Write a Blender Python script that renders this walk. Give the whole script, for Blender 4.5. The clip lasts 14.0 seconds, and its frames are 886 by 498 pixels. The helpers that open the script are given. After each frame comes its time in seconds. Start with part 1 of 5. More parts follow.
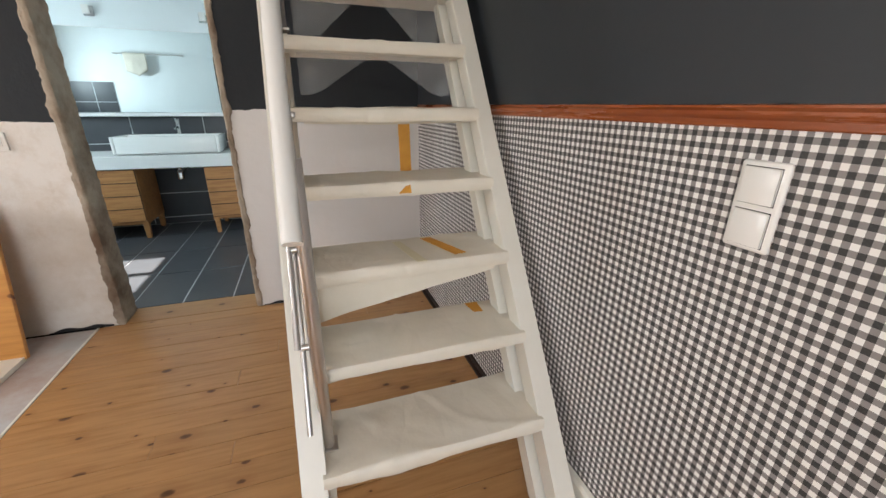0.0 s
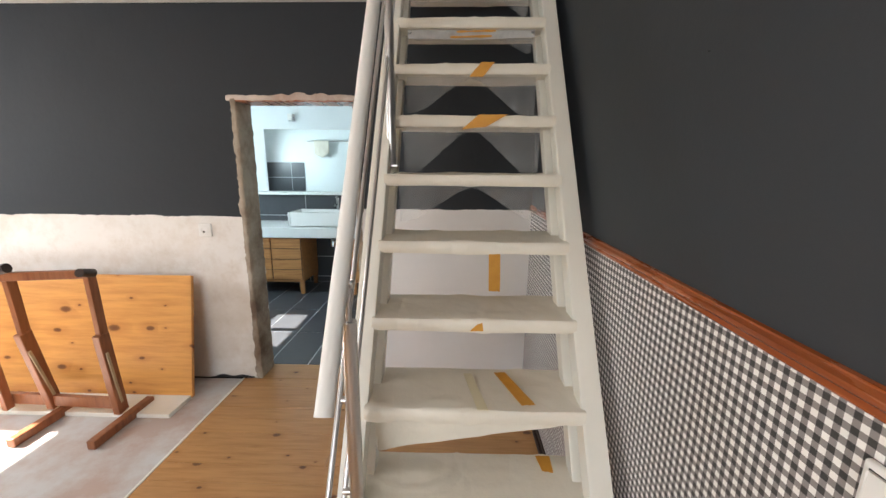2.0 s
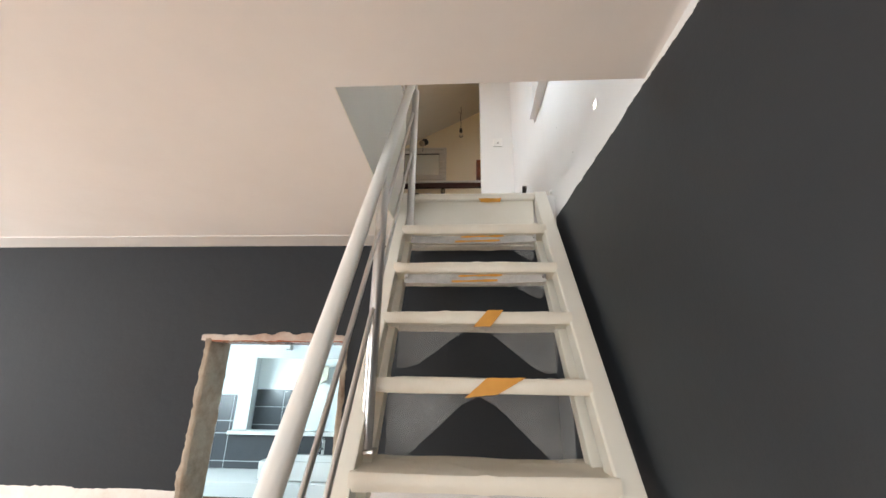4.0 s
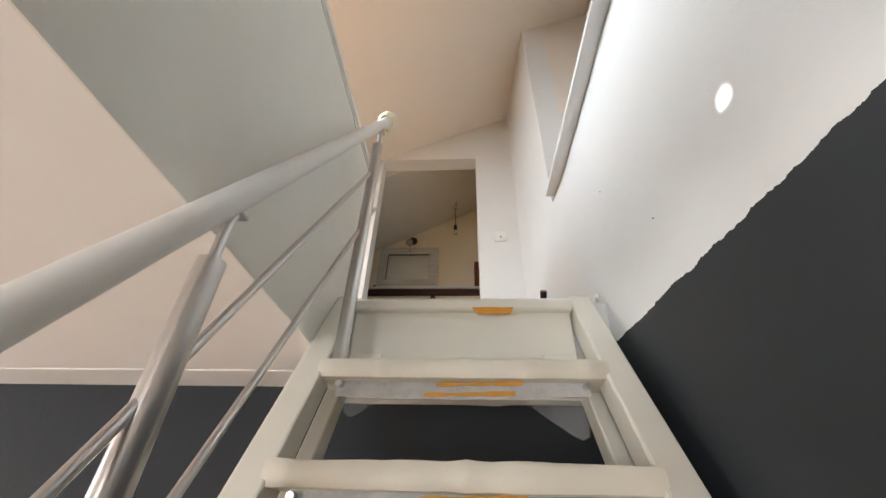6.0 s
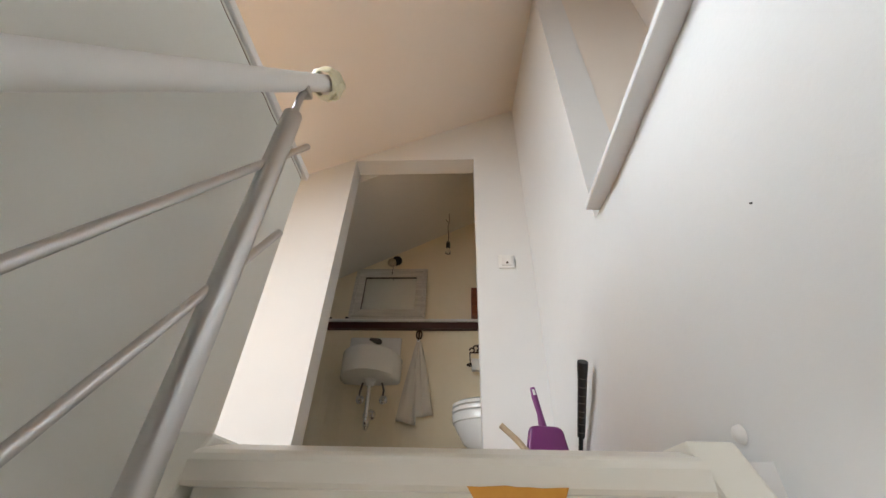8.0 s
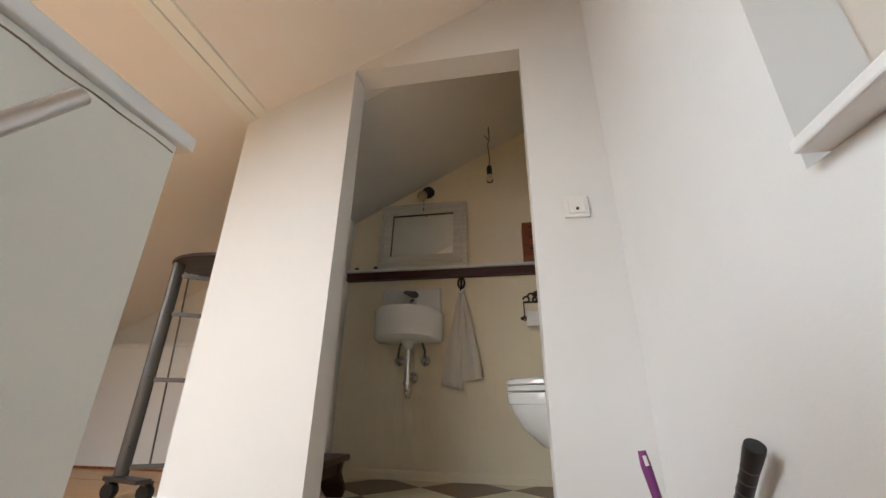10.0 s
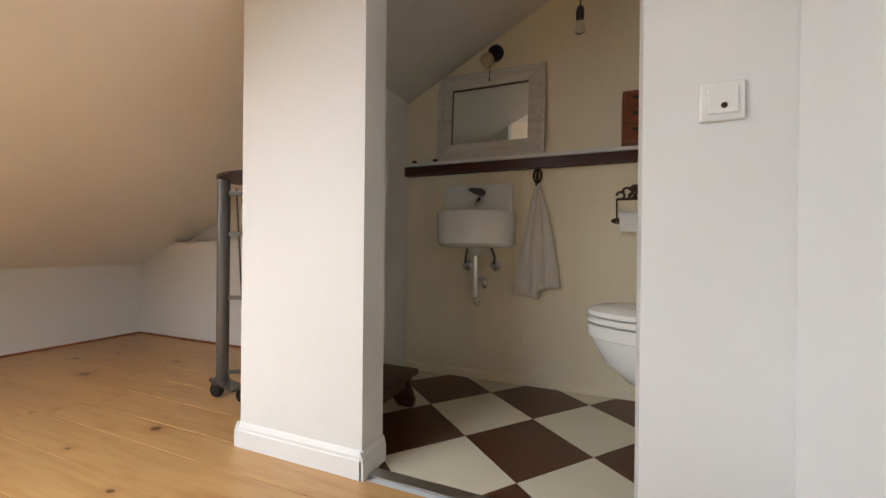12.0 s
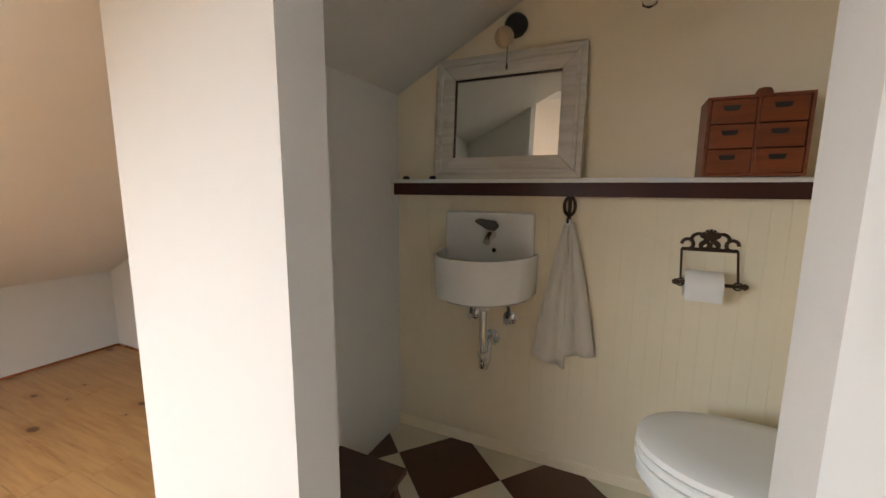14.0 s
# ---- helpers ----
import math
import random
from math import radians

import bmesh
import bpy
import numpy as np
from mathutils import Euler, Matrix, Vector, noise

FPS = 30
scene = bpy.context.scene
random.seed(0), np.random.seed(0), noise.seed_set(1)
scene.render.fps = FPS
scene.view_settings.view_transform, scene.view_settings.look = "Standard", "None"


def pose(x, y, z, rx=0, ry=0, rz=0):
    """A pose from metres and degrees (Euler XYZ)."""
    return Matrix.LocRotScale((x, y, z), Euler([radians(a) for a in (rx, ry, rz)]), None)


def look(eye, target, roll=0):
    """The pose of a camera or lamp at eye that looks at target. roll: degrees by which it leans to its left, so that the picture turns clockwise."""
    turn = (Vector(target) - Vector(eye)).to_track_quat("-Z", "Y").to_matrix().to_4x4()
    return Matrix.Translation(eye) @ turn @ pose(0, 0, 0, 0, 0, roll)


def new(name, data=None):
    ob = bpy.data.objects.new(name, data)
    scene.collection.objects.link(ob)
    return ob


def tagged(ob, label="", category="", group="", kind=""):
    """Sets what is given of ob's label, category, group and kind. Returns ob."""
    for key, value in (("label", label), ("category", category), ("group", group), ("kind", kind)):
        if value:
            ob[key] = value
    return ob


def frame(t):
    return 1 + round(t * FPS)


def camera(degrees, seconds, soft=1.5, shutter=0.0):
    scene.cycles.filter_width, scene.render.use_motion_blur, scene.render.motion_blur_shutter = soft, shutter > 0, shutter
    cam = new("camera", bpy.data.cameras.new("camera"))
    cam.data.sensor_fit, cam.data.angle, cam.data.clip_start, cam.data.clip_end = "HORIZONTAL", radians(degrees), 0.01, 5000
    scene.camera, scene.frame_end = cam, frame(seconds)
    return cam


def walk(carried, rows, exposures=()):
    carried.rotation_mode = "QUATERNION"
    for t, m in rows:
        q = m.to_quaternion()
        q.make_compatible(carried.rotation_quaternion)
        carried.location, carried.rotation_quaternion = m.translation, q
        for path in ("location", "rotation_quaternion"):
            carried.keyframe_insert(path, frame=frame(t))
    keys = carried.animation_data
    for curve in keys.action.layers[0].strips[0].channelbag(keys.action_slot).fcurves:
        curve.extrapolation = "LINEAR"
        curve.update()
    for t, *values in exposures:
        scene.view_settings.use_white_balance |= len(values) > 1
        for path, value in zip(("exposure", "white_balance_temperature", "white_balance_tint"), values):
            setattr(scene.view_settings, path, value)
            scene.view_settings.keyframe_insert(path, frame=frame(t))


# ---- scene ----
cam = camera(97.29, 14.0)
PATH = [
    (0, (-0.303, -0.698, 1.348), (0.308, 1.077, 0.659), 0.4),
    (0.5, (-0.19, -0.672, 1.354), (0.232, 1.136, 0.61), 0.3),
    (1, (-0.107, -0.661, 1.445), (0.058, 1.184, 0.69), 0.4),
    (1.5, (-0.086, -0.637, 1.537), (-0.075, 1.234, 0.83), 0.4),
    (2, (-0.073, -0.632, 1.617), (-0.126, 1.323, 1.197), 0.4),
    (2.5, (-0.078, -0.612, 1.687), (-0.164, 1.382, 1.558), 0.6),
    (3, (-0.082, -0.565, 1.736), (-0.182, 1.427, 1.888), 0.5),
    (5.5, (0.025, 0.489, 2.059), (-0.089, 2.167, 3.141), 1.5),
    (6, (0.013, 0.636, 2.221), (-0.099, 2.27, 3.368), 1.7),
    (6.5, (0.012, 0.804, 2.392), (-0.087, 2.381, 3.618), 1.7),
    (7, (0.018, 0.94, 2.496), (-0.073, 2.494, 3.752), 1.8),
    (9.5, (0.033, 1.448, 3.087), (-0.128, 3.235, 3.972), 0.8),
    (10, (0.017, 1.538, 3.201), (-0.317, 3.362, 3.951), 0.7),
    (10.5, (0.024, 1.604, 3.326), (-0.429, 3.449, 3.95), 0.7),
    (11, (0.031, 1.678, 3.401), (-0.527, 3.517, 3.955), 0.7),
    (11.5, (0.021, 1.744, 3.432), (-0.679, 3.589, 3.752), 0.7),
    (12, (0.028, 1.825, 3.544), (-0.733, 3.674, 3.538), 0.6),
    (12.5, (0.022, 1.923, 3.694), (-0.744, 3.76, 3.5), 0.5),
    (13, (0.017, 2.057, 3.859), (-0.782, 3.878, 3.646), 0.6),
    (13.5, (-0.026, 2.253, 3.844), (-0.821, 4.079, 3.661), 0.5),
    (14, (-0.099, 2.325, 3.974), (-0.933, 4.118, 3.679), 0.4),
]
EXPOSURES = [(0.0, 2.85), (1.5, 2.85), (2.5, 3.15), (3.0, 3.25), (5.5, 3.44), (6.5, 3.22), (7.0, 3.2), (9.5, 3.12), (11.5, 3.14), (13.0, 3.14), (14.0, 3.42)]
walk(cam, [(t, look(eye, target, roll)) for t, eye, target, roll in PATH], EXPOSURES)

# world and sun
world = bpy.data.worlds.new("sky")
scene.world = world
world.use_nodes = True
sky = world.node_tree.nodes.new("ShaderNodeTexSky")
sky.sky_type, sky.sun_disc = "NISHITA", False
sky.sun_elevation, sky.sun_rotation = radians(42), radians(-90)
world.node_tree.links.new(sky.outputs["Color"], world.node_tree.nodes["Background"].inputs["Color"])
world.node_tree.nodes["Background"].inputs["Strength"].default_value = 0.05


def lamp(name, kind, m, energy, colour, size=(1, 1)):
    data = bpy.data.lights.new(name, kind)
    data.energy, data.color = energy, colour
    if kind == "AREA":
        data.shape, data.size, data.size_y = "RECTANGLE", size[0], size[1]
    ob = new(name, data)
    ob.matrix_basis = m
    return ob


SUN = Vector((math.cos(radians(42)), 0.0, -math.sin(radians(42))))
sun = lamp("sun", "SUN", look((-20, 0, 18), Vector((-20, 0, 18)) + SUN), 5.0, (1.0, 0.95, 0.87))
sun.data.angle = radians(0.5)
# daylight in the openings; the rear one is unseen, added to light the lower room
lamp("daylight_living_window", "AREA", look((-4.98, 0.85, 1.81), (0, 0.6, 1.2)), 8.0, (0.96, 0.98, 1.0), (1.1, 1.1))
lamp("daylight_rear_window", "AREA", look((-1.6, -3.48, 1.55), (-1.6, 0, 1.35)), 9.6, (0.97, 0.97, 0.97), (2.4, 1.4))
lamp("daylight_bath_window", "AREA", look((-3.66, 3.18, 1.75), (0, 3.75, 1.1)), 5.6, (0.74, 0.92, 1.0), (0.34, 0.42))
lamp("daylight_roof_window", "AREA", look((-1.66, 1.02, 4.19), (-1.24, 1.00, 3.28)), 9.0, (0.84, 0.925, 1.0), (0.72, 1.45))


# ---- materials
def mat(name, colour, rough=0.6, metal=0.0, spec=0.5):
    m = bpy.data.materials.new(name)
    m.use_nodes = True
    b = m.node_tree.nodes["Principled BSDF"]
    b.inputs["Base Color"].default_value = (*colour, 1)
    b.inputs["Roughness"].default_value = rough
    b.inputs["Metallic"].default_value = metal
    b.inputs["Specular IOR Level"].default_value = spec
    return m


class Nodes:
    """Short hand for wiring the nodes of one material."""

    def __init__(self, m):
        self.t = m.node_tree
        self.b = self.t.nodes["Principled BSDF"]

    def add(self, kind, **sockets):
        n = self.t.nodes.new(kind)
        for k, v in sockets.items():
            self.put(n.inputs[k], v)
        return n

    def put(self, socket, v):
        if isinstance(v, bpy.types.NodeSocket):
            self.t.links.new(v, socket)
        else:
            socket.default_value = v

    def math(self, op, a, b=0.0, c=0.0):
        n = self.t.nodes.new("ShaderNodeMath")
        n.operation = op
        for i, v in enumerate((a, b, c)):
            self.put(n.inputs[i], v)
        return n.outputs[0]

    def mix(self, f, a, b, how="MIX"):
        n = self.t.nodes.new("ShaderNodeMix")
        n.data_type, n.blend_type = "RGBA", how
        self.put(n.inputs[0], f)
        for i, v in ((6, a), (7, b)):
            self.put(n.inputs[i], (*v, 1) if isinstance(v, tuple) else v)
        return n.outputs[2]

    def ramp(self, f, stops):
        n = self.t.nodes.new("ShaderNodeValToRGB")
        while len(n.color_ramp.elements) < len(stops):
            n.color_ramp.elements.new(0.5)
        for e, (at, c) in zip(n.color_ramp.elements, stops):
            e.position, e.color = at, (*c, 1)
        self.put(n.inputs[0], f)
        return n.outputs[0]

    def place(self, scale=(1, 1, 1), turn=(0, 0, 0), world=True):
        if world:
            src = self.t.nodes.new("ShaderNodeNewGeometry").outputs["Position"]
        else:
            src = self.t.nodes.new("ShaderNodeTexCoord").outputs["Object"]
        n = self.add("ShaderNodeMapping", Vector=src)
        n.inputs["Scale"].default_value = scale
        n.inputs["Rotation"].default_value = [radians(a) for a in turn]
        return n.outputs[0]

    def noise(self, where, scale, detail=4.0, rough=0.6):
        return self.add("ShaderNodeTexNoise", Vector=where, Scale=scale, Detail=detail, Roughness=rough).outputs["Fac"]

    def bump(self, height, strength, distance):
        n = self.add("ShaderNodeBump", Height=height, Strength=strength, Distance=distance)
        self.t.links.new(n.outputs[0], self.b.inputs["Normal"])

    def colour(self, v):
        self.put(self.b.inputs["Base Color"], v)

    def rough(self, v):
        self.put(self.b.inputs["Roughness"], v)


def plaster(name, colour, dirt=None, rough=0.75, amount=0.25, bump=0.25):
    m = mat(name, colour, rough)
    n = Nodes(m)
    w = n.place()
    blot = n.noise(w, 2.2, 6, 0.65)
    fine = n.noise(w, 55, 3)
    dirt = dirt or tuple(c * 0.86 for c in colour)
    f = n.math("MULTIPLY", n.math("SMOOTH_MIN", n.math("MAXIMUM", n.math("MULTIPLY_ADD", blot, 3.0, -1.2), 0.0), 1.0, 0.2), amount * 2)
    n.colour(n.mix(f, colour, dirt))
    n.bump(n.math("ADD", n.math("MULTIPLY", fine, 0.5), n.noise(w, 9, 4)), bump, 0.006)
    return m


DARK = (0.018, 0.0205, 0.0255)


def two_tone(name, low, line, wave, top=None):
    """Plaster below a brushed edge at the height line (a node value may shift with x), dark paint above."""
    m = mat(name, DARK, 0.6)
    n = Nodes(m)
    w = n.place()
    pos = n.add("ShaderNodeSeparateXYZ", Vector=n.t.nodes.new("ShaderNodeNewGeometry").outputs["Position"])
    x, y, z = pos.outputs
    edge = n.math("MULTIPLY_ADD", n.noise(w, 3.0, 3), wave, -0.5 * wave)
    edge = n.math("ADD", edge, n.math("MULTIPLY_ADD", n.noise(w, 40, 3), wave * 0.35, -0.17 * wave))
    zz = n.math("ADD", z, edge)
    return m, n, w, (x, y, zz)


# far wall: bare filled plaster below, anthracite paint above
FAR, n, w, (px_, py_, pz_) = two_tone("far_wall_plaster_and_anthracite_paint", None, 1.25, 0.05)
blot = n.ramp(n.noise(w, 1.7, 7, 0.7), [(0.35, (0.63, 0.57, 0.50)), (0.48, (0.69, 0.64, 0.58)), (0.6, (0.76, 0.73, 0.69))])
scuff = n.ramp(n.noise(w, 6.0, 6, 0.75), [(0.50, (1, 1, 1)), (0.8, (0.84, 0.79, 0.73))])
bare = n.mix(1.0, blot, scuff, "MULTIPLY")
white = n.mix(n.noise(w, 4, 4), (0.70, 0.68, 0.66), (0.77, 0.76, 0.75))
behind = n.math("GREATER_THAN", px_, -0.74)
low = n.mix(behind, bare, white)
paint = n.mix(n.noise(w, 2.0, 5), (0.0155, 0.0188, 0.0235), (0.0215, 0.026, 0.0315))
line = n.math("MULTIPLY_ADD", behind, 0.065, 1.255)
up = n.math("GREATER_THAN", pz_, line)
n.colour(n.mix(up, low, paint))
n.rough(n.math("MULTIPLY_ADD", up, -0.02, 0.82))
n.bump(n.math("ADD", n.noise(w, 14, 6), n.math("MULTIPLY", n.noise(w, 90, 3), 0.3)), 0.3, 0.008)

# right wall: gingham paper, anthracite paint, white above the brushed edge
SIDE, n, w, (px_, py_, pz_) = two_tone("gingham_paper_and_paint", None, 2.62, 0.045)
pos = n.add("ShaderNodeSeparateXYZ", Vector=n.t.nodes.new("ShaderNodeNewGeometry").outputs["Position"])
CHECK = 0.0226
sy = n.math("LESS_THAN", n.math("FRACT", n.math("DIVIDE", n.math("ADD", pos.outputs[1], 10.0), CHECK)), 0.5)
sz = n.math("LESS_THAN", n.math("FRACT", n.math("DIVIDE", n.math("ADD", pos.outputs[2], 10.006), CHECK)), 0.5)
both = n.math("MULTIPLY_ADD", n.math("ADD", sy, sz), 0.5, 0.0)
weave = n.noise(n.place((1, 1, 1)), 260, 2)
paper = n.ramp(both, [(0.0, (0.86, 0.845, 0.82)), (0.5, (0.24, 0.222, 0.215)), (1.0, (0.012, 0.0115, 0.0115))])
paper = n.mix(n.math("MULTIPLY", weave, 0.08), paper, (0.5, 0.5, 0.5))
paint = n.mix(n.noise(w, 1.6, 5), (0.0165, 0.0205, 0.0255), (0.0235, 0.0285, 0.0345))
white = n.mix(n.noise(w, 3, 5), (0.71, 0.713, 0.71), (0.78, 0.783, 0.78))
upper = n.math("GREATER_THAN", pz_, n.math("MULTIPLY_ADD", pos.outputs[1], 0.060, 2.566))
isdark = n.math("GREATER_THAN", pos.outputs[2], 1.33)
c = n.mix(isdark, paper, paint)
n.colour(n.mix(upper, c, white))
n.rough(n.math("MULTIPLY_ADD", upper, 0.02, 0.55))
n.bump(n.math("ADD", n.noise(w, 12, 5), n.math("MULTIPLY", n.noise(w, 120, 3), 0.25)), 0.18, 0.005)

WHITE = plaster("white_wall_paint", (0.765, 0.76, 0.745), amount=0.12, bump=0.12)
ROOF = plaster("pale_peach_roof_lining", (0.80, 0.745, 0.685), (0.75, 0.69, 0.63), amount=0.2, bump=0.1)
CEIL = plaster("white_ceiling_paint", (0.86, 0.845, 0.825), (0.79, 0.77, 0.745), amount=0.25, bump=0.12)
GREYWHITE = plaster("grey_white_well_lining", (0.78, 0.775, 0.715), amount=0.15, bump=0.08)
CREAM = plaster("cream_wc_wall_paint", (0.86, 0.765, 0.575), (0.79, 0.67, 0.47), amount=0.25, bump=0.12)
# toilet ceiling, greyer and duller than the cream walls
WCCEIL = plaster("dull_white_wc_ceiling", (0.67, 0.64, 0.585), (0.60, 0.565, 0.50), amount=0.25, bump=0.15)
ROUGH = plaster("broken_plaster_edge", (0.40, 0.34, 0.27), (0.16, 0.105, 0.07), rough=0.95, amount=0.8, bump=1.0)
PALE = plaster("pale_broken_plaster", (0.66, 0.60, 0.54), (0.38, 0.25, 0.19), rough=0.95, amount=0.6, bump=1.0)
BATHWHITE = plaster("bathroom_white_paint", (0.78, 0.82, 0.83), amount=0.1, bump=0.1)


def wood(name, light, dark, knots=0.0, along="x", rough=0.45, scale=1.0, vary=0.2, knot=0.05, upright=False):
    m = mat(name, light, rough)
    n = Nodes(m)
    s = {"x": (1.2, 14, 14), "y": (14, 1.2, 14), "z": (14, 14, 1.2)}[along]
    rnd = n.t.nodes.new("ShaderNodeObjectInfo").outputs["Random"]
    base = n.t.nodes.new("ShaderNodeTexCoord").outputs["Object"]
    shift = n.add("ShaderNodeVectorMath", **{})
    shift.operation = "ADD"
    n.put(shift.inputs[0], n.t.nodes.new("ShaderNodeNewGeometry").outputs["Position"])
    comb = n.add("ShaderNodeCombineXYZ", X=n.math("MULTIPLY", rnd, 37.0), Y=n.math("MULTIPLY", rnd, 11.0), Z=0.0)
    n.put(shift.inputs[1], comb.outputs[0])
    mp = n.add("ShaderNodeMapping", Vector=shift.outputs[0])
    mp.inputs["Scale"].default_value = [v * scale for v in s]
    g = n.noise(mp.outputs[0], 2.6, 7, 0.62)
    c = n.ramp(g, [(0.30, dark), (0.55, light), (0.75, tuple(min(1, v * 1.12) for v in light))])
    c = n.mix(n.math("MULTIPLY", rnd, vary), c, tuple(v * 0.72 for v in light))
    if knots:
        sep = n.add("ShaderNodeSeparateXYZ", Vector=shift.outputs[0])
        across = n.math("ADD", sep.outputs[1], n.math("MULTIPLY", sep.outputs[2], 1.0 if upright else 0.0))
        wob = n.math("MULTIPLY_ADD", n.noise(shift.outputs[0], 45, 2), 0.012, -0.006)
        flat = n.add("ShaderNodeCombineXYZ", X=n.math("MULTIPLY", n.math("ADD", sep.outputs[0], wob), 0.6), Y=n.math("ADD", across, wob), Z=0.0)
        v = n.add("ShaderNodeTexVoronoi", Vector=flat.outputs[0], Scale=knots)
        v.voronoi_dimensions = "2D"
        cell = n.add("ShaderNodeSeparateXYZ", Vector=v.outputs["Color"])
        big = n.math("MULTIPLY_ADD", n.math("POWER", cell.outputs[0], 2.0), 0.9, 0.25)
        dist = n.math("DIVIDE", v.outputs["Distance"], big)
        halo = n.ramp(dist, [(0.0, (1, 1, 1)), (knot * 1.5, (0.75, 0.75, 0.75)), (knot * 4.0, (0, 0, 0))])
        c = n.mix(n.math("MULTIPLY", halo, 0.45), c, (dark[0] * 0.75, dark[1] * 0.6, dark[2] * 0.5))
        k = n.ramp(dist, [(0.0, (1, 1, 1)), (knot * 0.8, (0.85, 0.85, 0.85)), (knot * 1.25, (0, 0, 0))])
        c = n.mix(k, c, (dark[0] * 0.26, dark[1] * 0.2, dark[2] * 0.2))
    n.colour(c)
    n.rough(n.math("MULTIPLY_ADD", g, 0.25, rough - 0.1))
    n.bump(g, 0.12, 0.003)
    return m


PINE = wood("varnished_pine_floor", (0.485, 0.262, 0.106), (0.37, 0.18, 0.062), 5.2, "x", 0.33, knot=0.072, vary=0.32)
PINE_UP = wood("oiled_pine_attic_floor", (0.55, 0.318, 0.130), (0.40, 0.195, 0.064), 3.6, "x", 0.30, knot=0.072, vary=0.42)
PINE_BOARD = wood("orange_pine_board", (0.70, 0.335, 0.088), (0.56, 0.235, 0.052), 5.0, "x", 0.4, knot=0.11, upright=True)
EASEL = wood("reddish_brown_beech", (0.30, 0.11, 0.045), (0.20, 0.065, 0.025), 0, "z", 0.35)
OAK = wood("oiled_oak", (0.50, 0.235, 0.085), (0.32, 0.13, 0.04), 0, "x", 0.5)
MOULD = wood("red_brown_varnished_moulding", (0.32, 0.085, 0.022), (0.22, 0.05, 0.013), 0, "y", 0.25)
DARKWOOD = wood("dark_stained_wood", (0.035, 0.018, 0.012), (0.02, 0.01, 0.007), 0, "x", 0.4)
STOOLWOOD = wood("red_brown_stained_stool", (0.085, 0.036, 0.02), (0.045, 0.018, 0.01), 0, "x", 0.4)
MAROON = mat("maroon_painted_board", (0.045, 0.008, 0.006), 0.4)
BOXWOOD = wood("red_brown_wooden_box", (0.22, 0.055, 0.016), (0.13, 0.03, 0.01), 0, "x", 0.4)

PAINT = mat("white_gloss_paint", (0.78, 0.77, 0.72), 0.32)
n = Nodes(PAINT)
w = n.place()
n.colour(n.mix(n.noise(w, 7, 5), (0.77, 0.745, 0.655), (0.84, 0.82, 0.745)))
n.bump(n.noise(w, 30, 4), 0.08, 0.004)
SKIRT = mat("white_skirting_gloss", (0.78, 0.78, 0.78), 0.35)
n = Nodes(SKIRT)
n.colour(n.mix(n.noise(n.place(), 9, 5), (0.74, 0.74, 0.735), (0.80, 0.80, 0.80)))
n.bump(n.noise(n.place(), 35, 4), 0.08, 0.003)
PAPER = mat("white_masking_paper", (0.78, 0.76, 0.70), 0.42)
n = Nodes(PAPER)
w = n.place((1, 1, 1))
n.colour(n.mix(n.noise(w, 5, 6, 0.7), (0.74, 0.69, 0.575), (0.86, 0.815, 0.72)))
cre = n.add("ShaderNodeTexVoronoi", Vector=n.place((1.6, 0.8, 1), (0, 0, 25)), Scale=5.0)
cre.feature = "DISTANCE_TO_EDGE"
n.bump(n.math("ADD", n.noise(w, 6, 5), n.math("MULTIPLY", cre.outputs[0], 1.1)), 0.5, 0.014)
FOAM = mat("white_foam_tube", (0.80, 0.79, 0.76), 0.55)
STEEL = mat("brushed_steel", (0.57, 0.56, 0.55), 0.28, 1.0)
n = Nodes(STEEL)
n.rough(n.math("MULTIPLY_ADD", n.noise(n.place((40, 40, 40)), 2, 2), 0.02, 0.29))
CHROME = mat("chrome", (0.75, 0.75, 0.75), 0.08, 1.0)
DULL = mat("grey_painted_metal", (0.13, 0.125, 0.12), 0.4, 0.8)
BRASS = mat("dark_bronze_casting", (0.06, 0.035, 0.018), 0.45, 0.6)
BLACK = mat("black_plastic", (0.012, 0.012, 0.013), 0.45)
CERAMIC = mat("white_glazed_ceramic", (0.82, 0.82, 0.80), 0.1)
PLASTIC = mat("white_switch_plastic", (0.80, 0.79, 0.76), 0.28)
TAPE = mat("ochre_masking_tape", (0.60, 0.29, 0.045), 0.5)
n = Nodes(TAPE)
n.colour(n.mix(n.noise(n.place(), 30, 5), (0.58, 0.25, 0.025), (0.74, 0.37, 0.05)))
CLEARTAPE = mat("yellowish_clear_tape", (0.72, 0.66, 0.46), 0.3)
TOWEL = plaster("cream_cotton_towel", (0.68, 0.63, 0.54), rough=0.95, amount=0.2, bump=0.8)
TISSUE = plaster("white_tissue_paper", (0.82, 0.81, 0.78), rough=0.95, amount=0.1, bump=0.4)
SLATE = mat("anthracite_tile", (0.055, 0.058, 0.064), 0.35)
n = Nodes(SLATE)
w = n.place()
rnd = n.t.nodes.new("ShaderNodeObjectInfo").outputs["Random"]
n.colour(n.mix(n.noise(w, 4, 7, 0.7), (0.042, 0.045, 0.052), (0.075, 0.079, 0.088)))
n.bump(n.noise(w, 25, 5), 0.15, 0.003)
GROUT = plaster("pale_grout", (0.58, 0.60, 0.62), rough=0.9, amount=0.3)
TILE_BROWN = mat("brown_vinyl_tile", (0.075, 0.026, 0.012), 0.3)
n = Nodes(TILE_BROWN)
n.colour(n.mix(n.noise(n.place(), 6, 6), (0.060, 0.020, 0.009), (0.095, 0.035, 0.016)))
TILE_CREAM = mat("cream_vinyl_tile", (0.66, 0.60, 0.46), 0.3)
